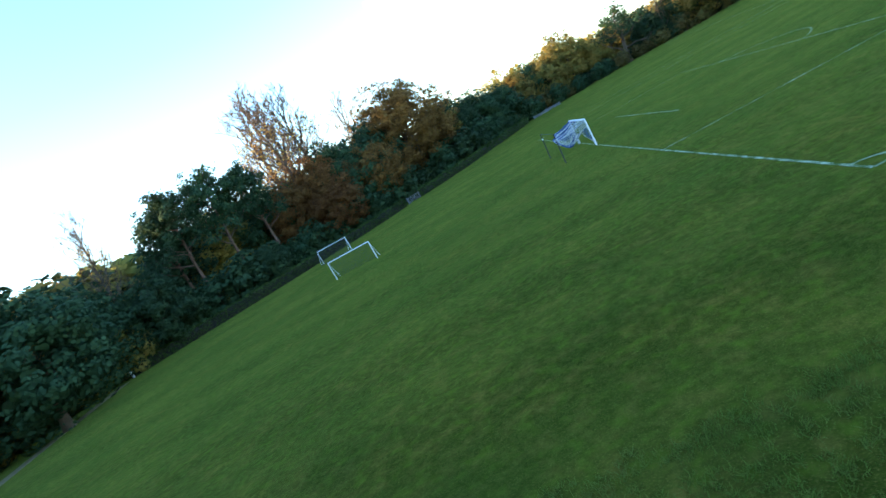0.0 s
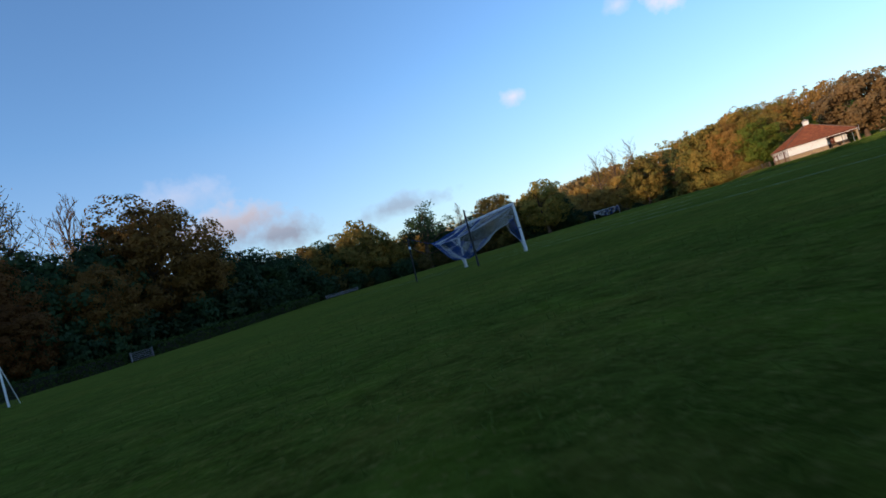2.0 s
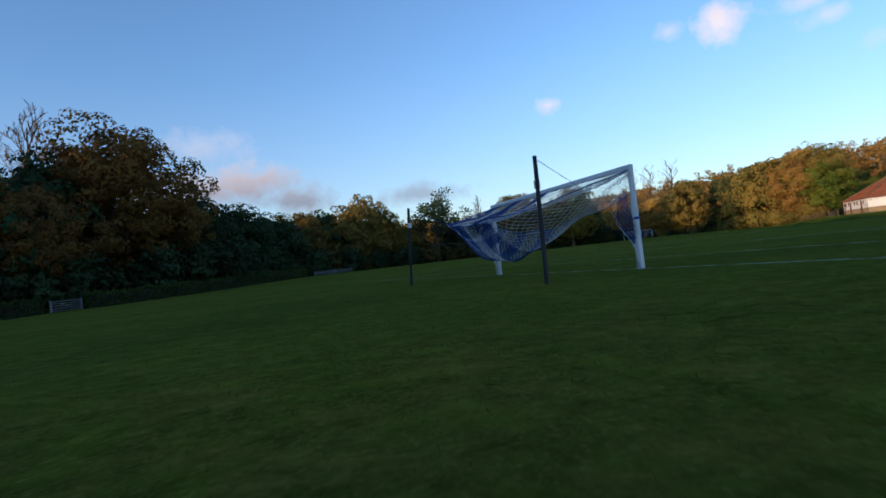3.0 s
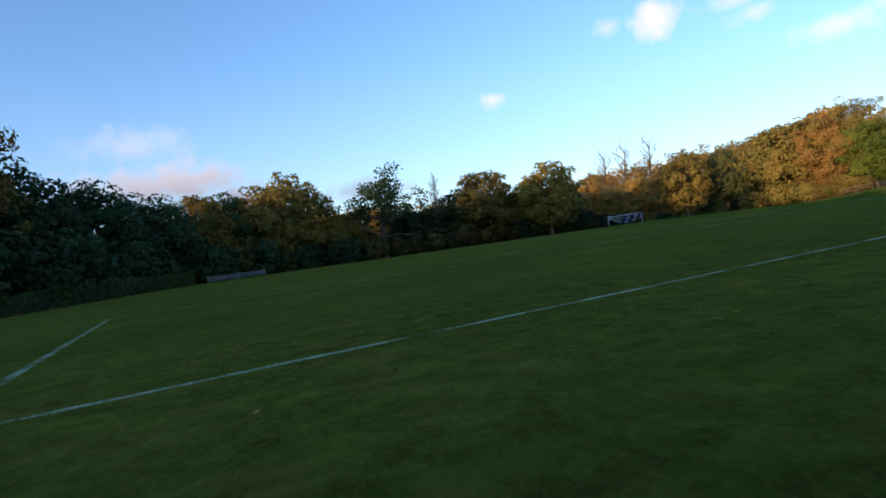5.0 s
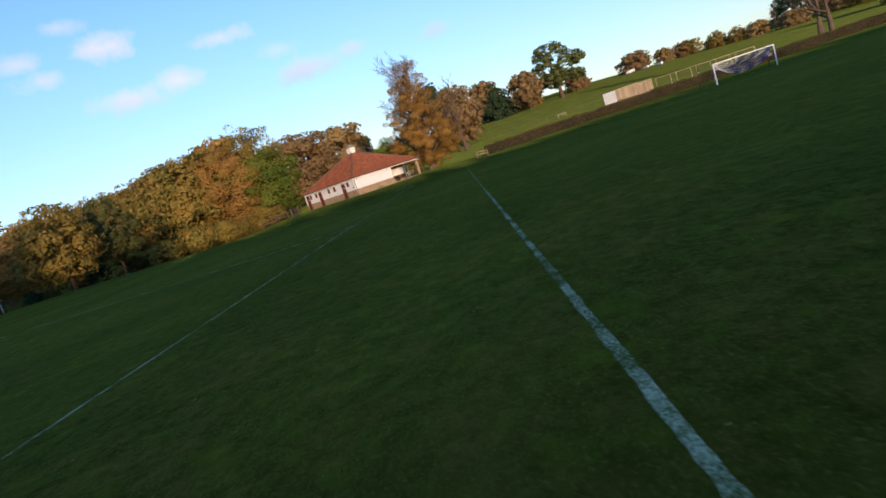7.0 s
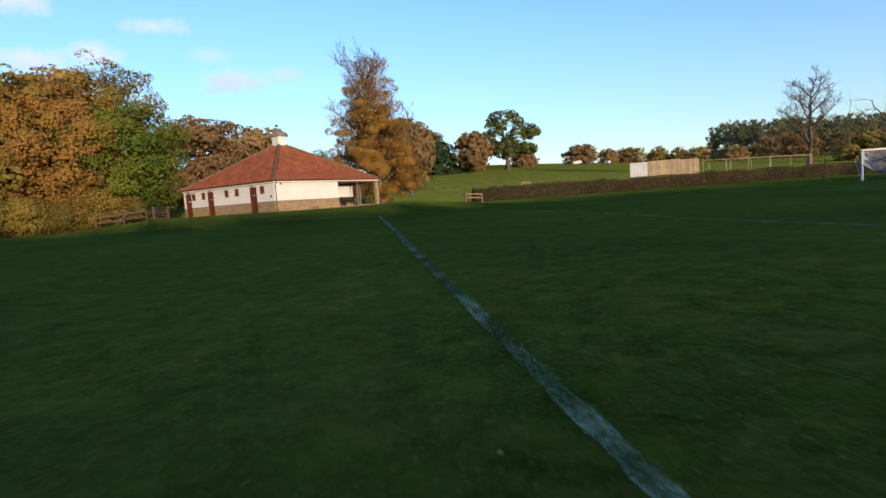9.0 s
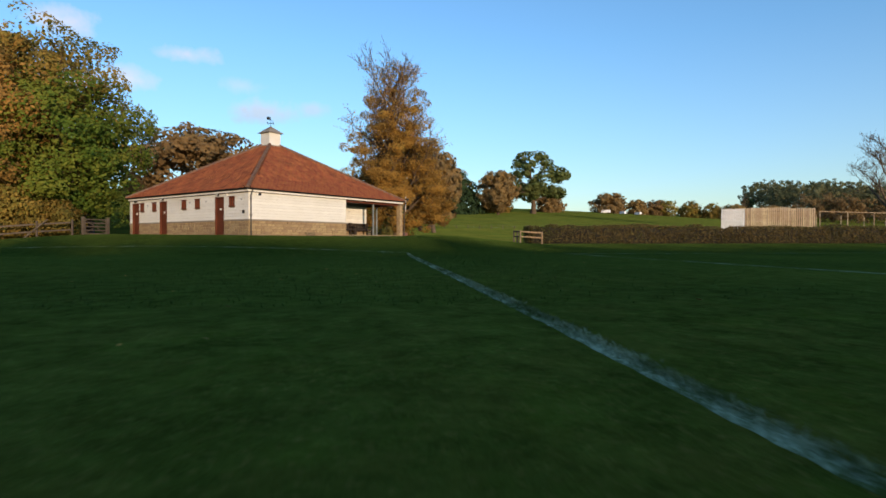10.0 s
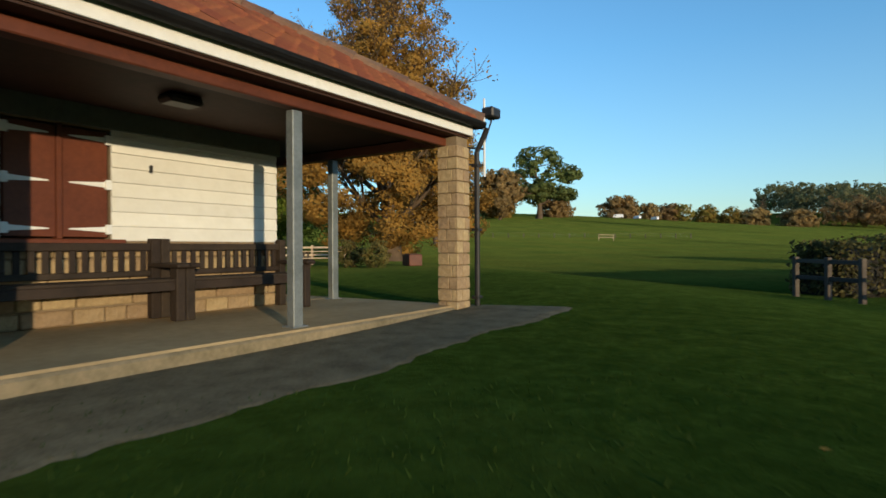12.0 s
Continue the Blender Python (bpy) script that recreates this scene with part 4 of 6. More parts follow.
strip("tarmac_path", [pav_to_world(x, y) for x, y in ((-6.9, -7.1), (-3, -7.05), (0, -7.02), (4, -6.92), (6.55, -6.9))], 1.36, TARMAC, "grey worn tarmac path beside the pavilion", "path", lift=0.006, ragged=0.03, skirt=0.12, wave=0.045)
strip("tarmac_path_side", [pav_to_world(-6.8, y) for y in (-6.3, -3, 0, 4, 8)], 0.95, TARMAC, "grey worn tarmac path beside the pavilion", "path", lift=0.01)


# ---- benches ----
def bench(m, w=1.72):
    b = thing("bench", "dark weathered slatted wooden bench against the pavilion wall", "bench", m, "porch benches")
    for s in (-1, 1):
        x = s * (w / 2 - 0.05)
        leg = part("front_leg", cube(x - 0.05, x + 0.05, -0.57, -0.44, 0, 0.55, 0.012), OAKWOOD, b)
        part("back_leg", cube(x - 0.05, x + 0.05, -0.1, 0.0, 0, 0.86, 0.008), OAKWOOD, b)
        part("armrest", cube(x - 0.075, x + 0.075, -0.64, -0.08, 0.55, 0.6, 0.014), OAKWOOD, b)
        part("side_rail", cube(x - 0.03, x + 0.03, -0.45, -0.1, 0.32, 0.39, 0.006), OAKWOOD, b)
    for k in range(5):
        part("seat_slat", cube(-w / 2 + 0.02, w / 2 - 0.02, -0.53 + k * 0.088, -0.455 + k * 0.088, 0.41, 0.44, 0.005), OAKWOOD, b)
    part("front_rail", cube(-w / 2 + 0.1, w / 2 - 0.1, -0.54, -0.5, 0.32, 0.41, 0.005), OAKWOOD, b)
    part("top_rail", cube(-w / 2 + 0.1, w / 2 - 0.1, -0.08, -0.03, 0.73, 0.81, 0.008), OAKWOOD, b)
    part("lower_rail", cube(-w / 2 + 0.1, w / 2 - 0.1, -0.08, -0.03, 0.46, 0.52, 0.006), OAKWOOD, b)
    n = 13
    for k in range(n):
        x = -w / 2 + 0.17 + (w - 0.34) * k / (n - 1)
        part("back_slat", cube(x - 0.028, x + 0.028, -0.065, -0.045, 0.52, 0.73, 0.003), OAKWOOD, b)
    return b


PM = Matrix.Translation(PAV) @ Matrix.Rotation(radians(PAV_TURN), 4, "Z")
bench_a = bench(PM @ pose(2.455, PORCH_Y - 0.08, FLOOR))
copy_thing(bench_a, PM @ pose(4.185, PORCH_Y - 0.08, FLOOR))


# ---- trees ----
def tube_run(verts, faces, pts, radii, n):
    base = len(verts)
    for i, (p, r_) in enumerate(zip(pts, radii)):
        d = (pts[min(i + 1, len(pts) - 1)] - pts[max(i - 1, 0)])
        q = d.to_track_quat("Z", "Y")
        for k in range(n):
            a = 2 * math.pi * k / n
            verts.append(p + q @ Vector((r_ * math.cos(a), r_ * math.sin(a), 0)))
    for i in range(len(pts) - 1):
        for k in range(n):
            a, b = base + i * n + k, base + i * n + (k + 1) % n
            faces.append((a, b, b + n, a + n))


def limb(rng, verts, faces, tips, start, way, length, radius, depth, spec):
    """A branch that bends and splits; its ends are gathered in tips."""
    segs = (2, 3, 4, 4)[depth]
    pts, radii, p, d = [start.copy()], [radius], start.copy(), way.normalized()
    for i in range(segs):
        d = (d + Vector((rng.uniform(-1, 1), rng.uniform(-1, 1), rng.uniform(-1, 1))) * spec["bend"] + Vector((0, 0, spec["lift"]))).normalized()
        p = p + d * (length / segs)
        pts.append(p.copy())
        radii.append(radius * (1 - 0.72 * (i + 1) / segs))
    tube_run(verts, faces, pts, radii, 6 if depth > 1 else (4 if depth else 3))
    tips.append(p.copy())
    if depth > 0:
        k = spec["split"]
        for i in range(k):
            f = 0.35 + 0.65 * (i + rng.random()) / k
            j = min(int(f * segs), segs - 1)
            s = pts[j].lerp(pts[j + 1], f * segs - j)
            axis = Vector((rng.uniform(-1, 1), rng.uniform(-1, 1), rng.uniform(-0.3, 0.8)))
            limb(rng, verts, faces, tips, s, d * 0.7 + axis.normalized() * spec["spread"], length * rng.uniform(0.42, 0.68), max(radius * 0.5 * (1 - 0.5 * f), spec.get("twig", 0.014)), depth - 1, spec)
            tips.append(s)


def blades(rs, p, n, size):
    """A leaf spray at each place p, facing n."""
    u = np.cross(n, rs.normal(size=p.shape))
    u /= np.linalg.norm(u, axis=1, keepdims=True) + 1e-9
    v = np.cross(n, u)
    s = size * rs.uniform(0.55, 1.25, size=(len(p), 1))
    return np.stack([p - u * s, p + v * s * 0.6, p + u * s, p - v * s * 0.6], 1).reshape(-1, 3)


def unit(v):
    return v / (np.linalg.norm(v, axis=1, keepdims=True) + 1e-9)


def leaf_cloud(rs, centres, radius, per, size, flat=0.75):
    """Small leaf blades scattered every way round the centres."""
    c = np.repeat(np.asarray(centres), per, axis=0)
    off = np.clip(rs.normal(size=c.shape), -1.6, 1.6) * radius * np.array([1, 1, flat]) * 0.55
    return blades(rs, c + off, unit(rs.normal(size=c.shape)), size)


def leaf_clumps(rs, clumps, radius, per, size):
    """Leaf sprays over the outside of each clump, turned outwards; a few hang inside."""
    c, q = (np.repeat(a, per, axis=0) for a in clumps)
    g = unit(rs.normal(size=c.shape) + q * 0.9)
    p = c + g * radius * rs.uniform(0.55, 1.0, size=(len(c), 1)) ** 0.7 * np.array([1, 1, 0.72])
    outer = blades(rs, p, unit(g + q * 0.5 + rs.normal(size=c.shape) * 0.42), size)
    k = max(1, per // 5)
    c, q = (np.repeat(a, k, axis=0) for a in clumps)
    p = c - q * radius * rs.uniform(0.3, 1.2, size=(len(c), 1)) + rs.normal(size=c.shape) * radius * 0.35
    return np.concatenate([outer, blades(rs, p, unit(q + rs.normal(size=c.shape) * 0.7), size * 1.5)])


def lobed(rs, n, rx, ry, rz, centre, shell=0.55, lobes=36, low=0.0):
    """Clump centres and their outward ways, over a crown of rounded lobes; shell: how far out the lobes sit."""
    out, ways = [], []
    size = np.array([rx, ry, rz])
    for i in range(lobes):
        # an even spread of directions, shaken
        z = 1 - 2 * (i + 0.5) / lobes
        a = i * 2.39996 + rs.uniform(-0.5, 0.5)
        d = np.array([math.cos(a) * math.sqrt(1 - z * z), math.sin(a) * math.sqrt(1 - z * z), z + rs.uniform(-0.15, 0.15)])
        c = centre + d * size * (shell + 0.08) * rs.uniform(0.8, 1.12)
        r_ = min(rx, rz) * rs.uniform(0.28, 0.46)
        for k in range(max(1, n // lobes)):
            q = rs.normal(size=3) + d * 0.7
            q /= np.linalg.norm(q)
            p = c + q * r_ * rs.uniform(0.6, 1.0) * np.array([1.1, 1.1, 0.85])
            if p[2] > low:
                out.append(p)
                ways.append(q * 0.75 + d * 0.45)
    return np.array(out), unit(np.array(ways))


def make_tree(name, label, seed, h, trunk_r, crown, leaf_mat, spec, limbs=9, first=0.25, depth=2, bark=None, clump=None, lean=0.0, top_frac=0.8, m=None, tip_leaves=None, lod=1):
    """crown: (count, rx, ry, rz, centre height, shell[, offset]); clump: (radius, blades, size)."""
    rng, rs = random.Random(seed), np.random.RandomState(seed)
    depth = depth - 1 if lod > 1 and depth > 1 else depth
    t = thing(name, label, "tree", m)
    verts, faces, tips = [], [], []
    pts, radii = [], []
    for i in range(7):
        f = i / 6
        pts.append(Vector((lean * f * h + 0.02 * h * math.sin(f * 5 + seed), 0.02 * h * math.sin(f * 4 + seed * 2), -0.4 + f * h * top_frac)))
        radii.append(trunk_r * (1.35 if i == 0 else 1.0) * (1 - 0.85 * f))
    tube_run(verts, faces, pts, radii, 9)
    for i in range(limbs):
        f = first + (0.98 - first) * (i + rng.random() * 0.6) / limbs
        j = min(int(f * 6), 5)
        s = pts[j].lerp(pts[j + 1], f * 6 - j)
        a = i * 2.4 + rng.uniform(-0.4, 0.4)
        up = spec["up"] * (0.6 + 0.8 * f)
        length = h * spec["reach"] * (1.15 - spec.get("taper", 0.75) * f) * rng.uniform(0.8, 1.15)
        limb(rng, verts, faces, tips, s, Vector((math.cos(a), math.sin(a), up)), length, trunk_r * 0.42 * (1.1 - 0.6 * f), depth, spec)
    trunk = part("trunk", array_mesh("trunk", np.array([tuple(v) for v in verts]), np.array(faces)), bark or BARK, t, smooth=True)
    if leaf_mat is not None:
        sets = []
        if crown:
            for n, rx, ry, rz, cz, shell, *side in (crown if isinstance(crown, list) else [crown]):
                sets.append(lobed(rs, n, rx, ry, rz, np.array([lean * cz + sum(side), 0, cz]), shell, 64 if n > 400 else 36))
        quads = []
        r_, per, size = clump
        per, size = (max(2, int(per * (2.8, 1.0, 0.5, 0.1)[lod])), size * (0.42, 0.84, 1.3, 2.2)[lod])
        for c in sets:
            quads.append(leaf_clumps(rs, c, r_, per, size))
        if tip_leaves:
            r2, per2, keep, zlo, zhi = tip_leaves
            tt = np.array([tuple(v) for v in tips if zlo * h < v.z < zhi * h])
            tt = tt[rs.random(len(tt)) < keep]
            if len(tt):
                quads.append(leaf_cloud(rs, tt, r2, max(1, int(per2 * (1.5, 1.2, 0.6, 0.3)[lod])), size))
        q = np.concatenate(quads)
        part("crown", array_mesh("crown", q, np.arange(len(q)).reshape(-1, 4)), leaf_mat, t)
    return t


BROAD = dict(bend=0.22, lift=0.06, split=3, spread=0.9, up=0.75, reach=0.34)
TALL = dict(bend=0.16, lift=0.14, split=4, spread=0.62, up=1.5, reach=0.27, twig=0.022)
BARE = dict(bend=0.18, lift=0.13, split=3, spread=0.66, up=1.45, reach=0.27, twig=0.04)
LIME = dict(bend=0.17, lift=0.13, split=4, spread=0.62, up=0.8, reach=0.235, twig=0.026, taper=0.5)
GNARL = dict(bend=0.42, lift=0.02, split=3, spread=1.0, up=0.55, reach=0.42)
PINE = dict(bend=0.2, lift=0.03, split=3, spread=0.8, up=0.35, reach=0.24)

MASTERS = {}
KINDS = {
    "beech": (("beech_tree", "large copper beech with dense rust-brown autumn crown", 11, 24.0, 0.6, (560, 8.6, 8.6, 11.0, 12.0, 0.62), LEAF_COPPER, BROAD), dict(clump=(1.5, 58, 0.30), first=0.15, limbs=12)),
    "gold": (("autumn_tree", "broad tree with golden brown autumn leaves", 21, 17.0, 0.4, (300, 6.0, 5.8, 7.6, 8.6, 0.62), LEAF_GOLD, BROAD), dict(clump=(1.25, 27, 0.36))),
    "olive": (("autumn_tree", "broad tree with olive leaves turning brown", 22, 16.0, 0.4, (300, 6.2, 5.8, 7.2, 8.0, 0.62), LEAF_OLIVE, BROAD), dict(clump=(1.25, 27, 0.36))),
    "brown": (("autumn_tree", "rounded hillside tree with dull brown leaves", 28, 15.0, 0.4, (300, 6.0, 5.6, 7.0, 7.4, 0.62), LEAF_BROWN, BROAD), dict(clump=(1.25, 40, 0.36))),
    "thin": (("autumn_tree", "tall olive tree with thinning crown showing fine branches", 29, 17.0, 0.4, (200, 4.6, 4.6, 6.4, 10.5, 0.7), LEAF_OLIVE, TALL), dict(clump=(0.9, 22, 0.30), depth=2, limbs=22, tip_leaves=(0.5, 2, 0.6, 0.3, 1.1))),
    "olive2": (("autumn_tree", "rounded tree with dull olive and brown leaves", 27, 15.0, 0.4, (290, 5.4, 6.0, 6.8, 7.6, 0.62), LEAF_OLIVE, BROAD), dict(clump=(1.2, 27, 0.35))),
    "green": (("broadleaf_tree", "full green tree with a few yellowing leaves", 23, 16.0, 0.4, (300, 5.6, 5.4, 7.4, 7.8, 0.6), LEAF_GREEN, BROAD), dict(clump=(1.25, 27, 0.36))),
    "dark": (("evergreen_tree", "dense dark evergreen tree in shade", 24, 14.0, 0.4, (290, 5.8, 5.4, 6.8, 6.6, 0.6), LEAF_DARK, BROAD), dict(clump=(1.25, 36, 0.30))),
    "pine": (("pine_tree", "tall dark pine with bare trunk and flat-topped crown", 25, 22.0, 0.42, (90, 3.6, 3.6, 4.6, 17.3, 0.7), LEAF_DARK, PINE), dict(clump=(1.1, 44, 0.3), first=0.45, limbs=15, bark=BARK_WARM, top_frac=0.95, tip_leaves=(0.9, 14, 0.55, 0.5, 1.1))),
    "lime": (("lime_tree", "tall lime tree, orange leaves below and bare twigs above", 31, 22.5, 0.55, [(220, 6.7, 6.7, 5.4, 5.8, 0.66), (72, 4.7, 4.7, 4.2, 11.2, 0.72), (13, 3.1, 3.1, 3.0, 16.0, 0.8)], LEAF_ORANGE, LIME), dict(clump=(0.9, 72, 0.24), limbs=42, first=0.1, depth=3, top_frac=0.9, tip_leaves=(0.5, 3, 0.6, 0.1, 0.98))),
    "oak": (("oak_tree", "spreading parkland oak with dark green crown in clumps", 32, 22.0, 0.7, [(108, 5.6, 5.8, 7.8, 13.2, 0.74), (36, 2.3, 2.4, 2.4, 12.4, 0.6, 7.2), (36, 2.6, 2.4, 1.9, 7.0, 0.6, 5.8), (72, 4.3, 4.3, 2.9, 7.4, 0.62), (36, 2.6, 2.4, 2.2, 7.4, 0.6, -3.8)], LEAF_OAK, GNARL), dict(clump=(1.15, 52, 0.34), limbs=10, first=0.25)),
    "old_oak": (("oak_tree", "gnarled old oak with sparse tufts of dark leaves", 33, 15.0, 0.55, None, LEAF_DARK, GNARL), dict(clump=(1.0, 30, 0.26), limbs=12, first=0.25, tip_leaves=(0.95, 26, 0.45, 0.4, 1.3))),
    "bare": (("bare_tree", "tall leafless tree with fine upswept twigs", 34, 24.0, 0.4, None, LEAF_GOLD, BARE), dict(clump=(0.8, 4, 0.16), limbs=21, first=0.25, depth=3, top_frac=0.95, tip_leaves=(0.5, 2, 0.5, 0.1, 0.8))),
    "winter": (("bare_tree", "wide leafless park tree with spreading limbs", 35, 20.0, 0.6, None, None, dict(bend=0.25, lift=0.05, split=5, spread=0.85, up=0.9, reach=0.40, twig=0.03)), dict(limbs=13, first=0.28, depth=3, top_frac=0.85)),
    "dead": (("dead_tree", "dead twisted tree with bare crooked limbs", 36, 13.0, 0.5, None, None, dict(bend=0.5, lift=0.05, split=3, spread=1.0, up=0.7, reach=0.5)), dict(limbs=7, first=0.35, depth=2, top_frac=0.8)),
    "shrub": (("shrub", "wild green-brown boundary shrub", 37, 4.0, 0.08, (84, 2.2, 2.0, 2.0, 1.8, 0.6), LEAF_SHRUB, BROAD), dict(clump=(0.65, 24, 0.215), limbs=5, depth=1)),
    "gold_shrub": (("shrub", "leafy yellow-green shrub under the trees", 39, 4.0, 0.08, (72, 2.3, 2.2, 2.1, 1.8, 0.6), LEAF_OLIVE, BROAD), dict(clump=(0.75, 20, 0.27), limbs=5, depth=1)),
    "dark_shrub": (("shrub", "dense dark shrub at the foot of the wood", 38, 4.0, 0.08, (84, 2.3, 2.2, 2.1, 1.8, 0.6), LEAF_DARK, BROAD), dict(clump=(0.65, 26, 0.215), limbs=5, depth=1)),
}


def lod_for(x, y):
    """How finely leaves are made, by stretch of the plan: beside the pavilion, round the field, far off."""
    if 92 < x < 160 and 86 < y < 126:
        return 0
    return 2 if x > 185 or x < -63 or y > 188 else 1


def plant(key, x, y, h, spread=1.0, turn=None, sink=0.0, lod=None):
    lod = lod_for(x, y) if lod is None else lod
    lod = 1 if lod == 0 and key in ("shrub", "dark_shrub") else lod
    args, kw = KINDS[key]
    k = h / args[3]
    turn = (x * 37 + y * 61) % 360 if turn is None else turn
    sink = 0.33 * h if x > 190 and key in ("olive", "olive2", "gold", "dark") or x > 315 else sink
    m = pose(x, y, gz(x, y) - sink, 0, 0, turn) @ Matrix.Diagonal((k * spread, k * spread, k, 1))
    if (key, lod) not in MASTERS:
        t = MASTERS[key, lod] = make_tree(*args, **kw, lod=lod)
    else:
        t = copy_thing(MASTERS[key, lod], Matrix.Identity(4))
    t.matrix_basis = m
    return t


TREES = []
# the wood along the west side
TREES += [
    ("dark", -54, 52, 17, 1.2), ("olive", -62, 60, 17, 1.1), ("bare", -60, 79, 24, 1.0), ("dark", -53, 74, 12, 1.0), ("dark", -60, 70, 15, 1.1),
    ("pine", -50, 86, 22, 1.0), ("pine", -45, 90, 22.5, 1.0), ("pine", -55, 90, 21, 1.1), ("pine", -41, 95, 21, 1.0), ("dark", -40, 87, 7, 1.1),
    ("dark", -58, 96, 17, 1.2), ("olive", -52, 101, 17, 1.2), ("dark", -45, 105, 17, 1.2), ("dark", -40, 110, 17, 1.2), ("beech", -38, 103, 16, 0.9),
    ("bare", -37.5, 109, 33, 1.4), ("bare", -41.5, 112, 31, 1.4), ("bare", -38.5, 116, 34, 1.3), ("bare", -33.5, 117, 32, 1.3), ("dark", -30, 114, 20, 1.0),
]
TREES += [
    ("beech", -32, 107, 18, 0.95), ("dark", -26, 113, 17, 1.1), ("dark", -19, 133, 15, 1.2), ("olive2", -9, 137, 15, 1.2), ("beech", -30, 102, 12, 1.2),
    ("dark", -24, 120, 20, 0.9), ("beech", -15, 126, 25.5, 1.12), ("beech", -22, 112, 15, 1.0), ("bare", -26, 136, 28, 1.1), ("dark", -5, 142, 17, 1.0),
    ("dark", 2, 147, 15, 1.1),
]
# the far side, over the hedge
TREES += [
    ("dark", 8, 153, 13, 1.1), ("olive", 14, 162, 14.5, 1.0), ("dark", 20, 166, 15, 1.0), ("olive2", 24, 164, 15, 1.0), ("olive2", 32, 172, 18, 1.05),
    ("olive", 40, 171, 10, 1.1), ("old_oak", 47.5, 169, 17.5, 1.25), ("dark", 56, 172, 10, 1.2), ("bare", 60, 170, 15, 0.8), ("olive", 70, 168, 16, 1.15),
    ("dark", 66, 172, 13, 1.2), ("olive2", 82, 163, 15.5, 1.2), ("dark", 90, 168, 11, 1.1), ("gold", 104, 183, 12, 1.3), ("gold", 118, 188, 14, 1.3),
    ("gold", 128, 184, 14.5, 1.2), ("gold", 131, 175, 13, 1.1), ("bare", 138, 204.3, 24, 1.3), ("bare", 144.1, 201.2, 24.5, 1.3), ("bare", 146.4, 193.4, 24.5, 1.3),
]
# beside and behind the pavilion
TREES += [
    ("olive2", 110, 152, 14.3, 1.05), ("oak", 121, 150, 15.2, 0.8), ("olive", 150, 157, 19.5, 1.1), ("olive", 129, 141, 18, 1.1), ("gold", 121, 129, 18.5, 1.1),
    ("green", 115.8, 119.8, 13.5, 1.2), ("thin", 118.2, 121.5, 17.5, 1.1), ("thin", 112.3, 127.5, 15.8, 1.0), ("olive", 111, 131, 15, 1.1), ("gold", 113.2, 124, 15.6, 1.0),
    ("old_oak", 122, 121, 15, 0.9), ("dark", 113, 133, 9, 1.2), ("olive", 150, 150, 15, 1.1), ("brown", 174, 129, 20, 1.2), ("brown", 211, 124, 20.5, 1.05),
    ("olive2", 226, 118, 13, 0.9), ("green", 152, 103, 10, 1.0), ("lime", 145.2, 94.7, 22.4, 1.15), ("bare", 186, 86, 20, 1.1), ("bare", 193, 88.5, 18, 1.1),
]
TREES += [
    ("brown", 204, 85, 20, 0.9), ("pine", 212, 92, 22, 1.2), ("brown", 300, 68.5, 20, 0.9), ("dark", 296, 64, 25, 0.75), ("brown", 290, 51, 18, 1.0),
    ("brown", 318, 22, 13, 1.2), ("olive2", 310, 48, 18, 1.0), ("brown", 338, -13, 16, 1.15), ("thin", 344, -19, 15, 1.1), ("brown", 352, -34, 12.5, 1.0),
    ("brown", 356, -46, 13.5, 1.15), ("thin", 350, -50, 13, 1.1), ("olive2", 352, -62, 13, 1.2), ("dead", 350, -67, 14, 0.9), ("olive2", 345, -71, 12, 1.2),
    ("brown", 340, -78, 13, 1.2), ("pine", 372, -108, 16, 1.1), ("bare", 366, -102, 18, 1.2), ("winter", 180, -9, 23, 1.0), ("dead", 127.5, 22.9, 13.5, 1.0),
]
TREES += [
    ("brown", 330, -92, 13, 1.4), ("olive2", 230, -70, 15, 1.4), ("dark", 215, -80, 16, 1.4),
]
# a second row behind the far boundary
TREES += [(("olive", "dark", "olive2")[i % 3], -6 + i * 9.5, 191 + (i * 7) % 5, 11.5 + (i * 5) % 4, 1.35) for i in range(12)]
for key, x, y, h, sp in TREES:
    plant(key, x, y, h, sp)
plant("oak", 300, 35, 27, 1.25, turn=-107)
# undergrowth along the foot of the wood and the far boundary
rng = random.Random(41)


def undergrowth(pts, n, kinds, h0, h1, jitter=1.5):
    for i in range(n):
        f = (i + rng.random() * 0.5) / n * (len(pts) - 1)
        k = min(int(f), len(pts) - 2)
        (x0, y0), (x1, y1) = pts[k], pts[k + 1]
        t = f - k
        plant(rng.choice(kinds), x0 + (x1 - x0) * t + rng.uniform(-jitter, jitter), y0 + (y1 - y0) * t + rng.uniform(-jitter, jitter), rng.uniform(h0, h1), rng.uniform(0.9, 1.3), rng.uniform(0, 360))


undergrowth([(-62, 40), (-63, 60), (-55, 76)], 12, ("dark_shrub", "shrub", "gold_shrub"), 4.0, 7.5)
undergrowth([(-55, 76), (-40, 90), (-25, 106), (-10, 122), (2, 140), (9, 150)], 30, ("dark_shrub",), 4.0, 7.5)
undergrowth([(9, 150), (30, 162), (55, 168), (80, 166), (97, 170)], 26, ("dark_shrub", "shrub"), 3.2, 5.5)
undergrowth([(97, 170), (112, 170), (120, 160), (122, 146), (119, 134)], 14, ("shrub", "dark_shrub"), 2.2, 3.6)
undergrowth([(106, 135), (107, 126), (110, 121), (114, 118.5)], 11, ("gold_shrub",), 2.6, 4.2, 0.8)

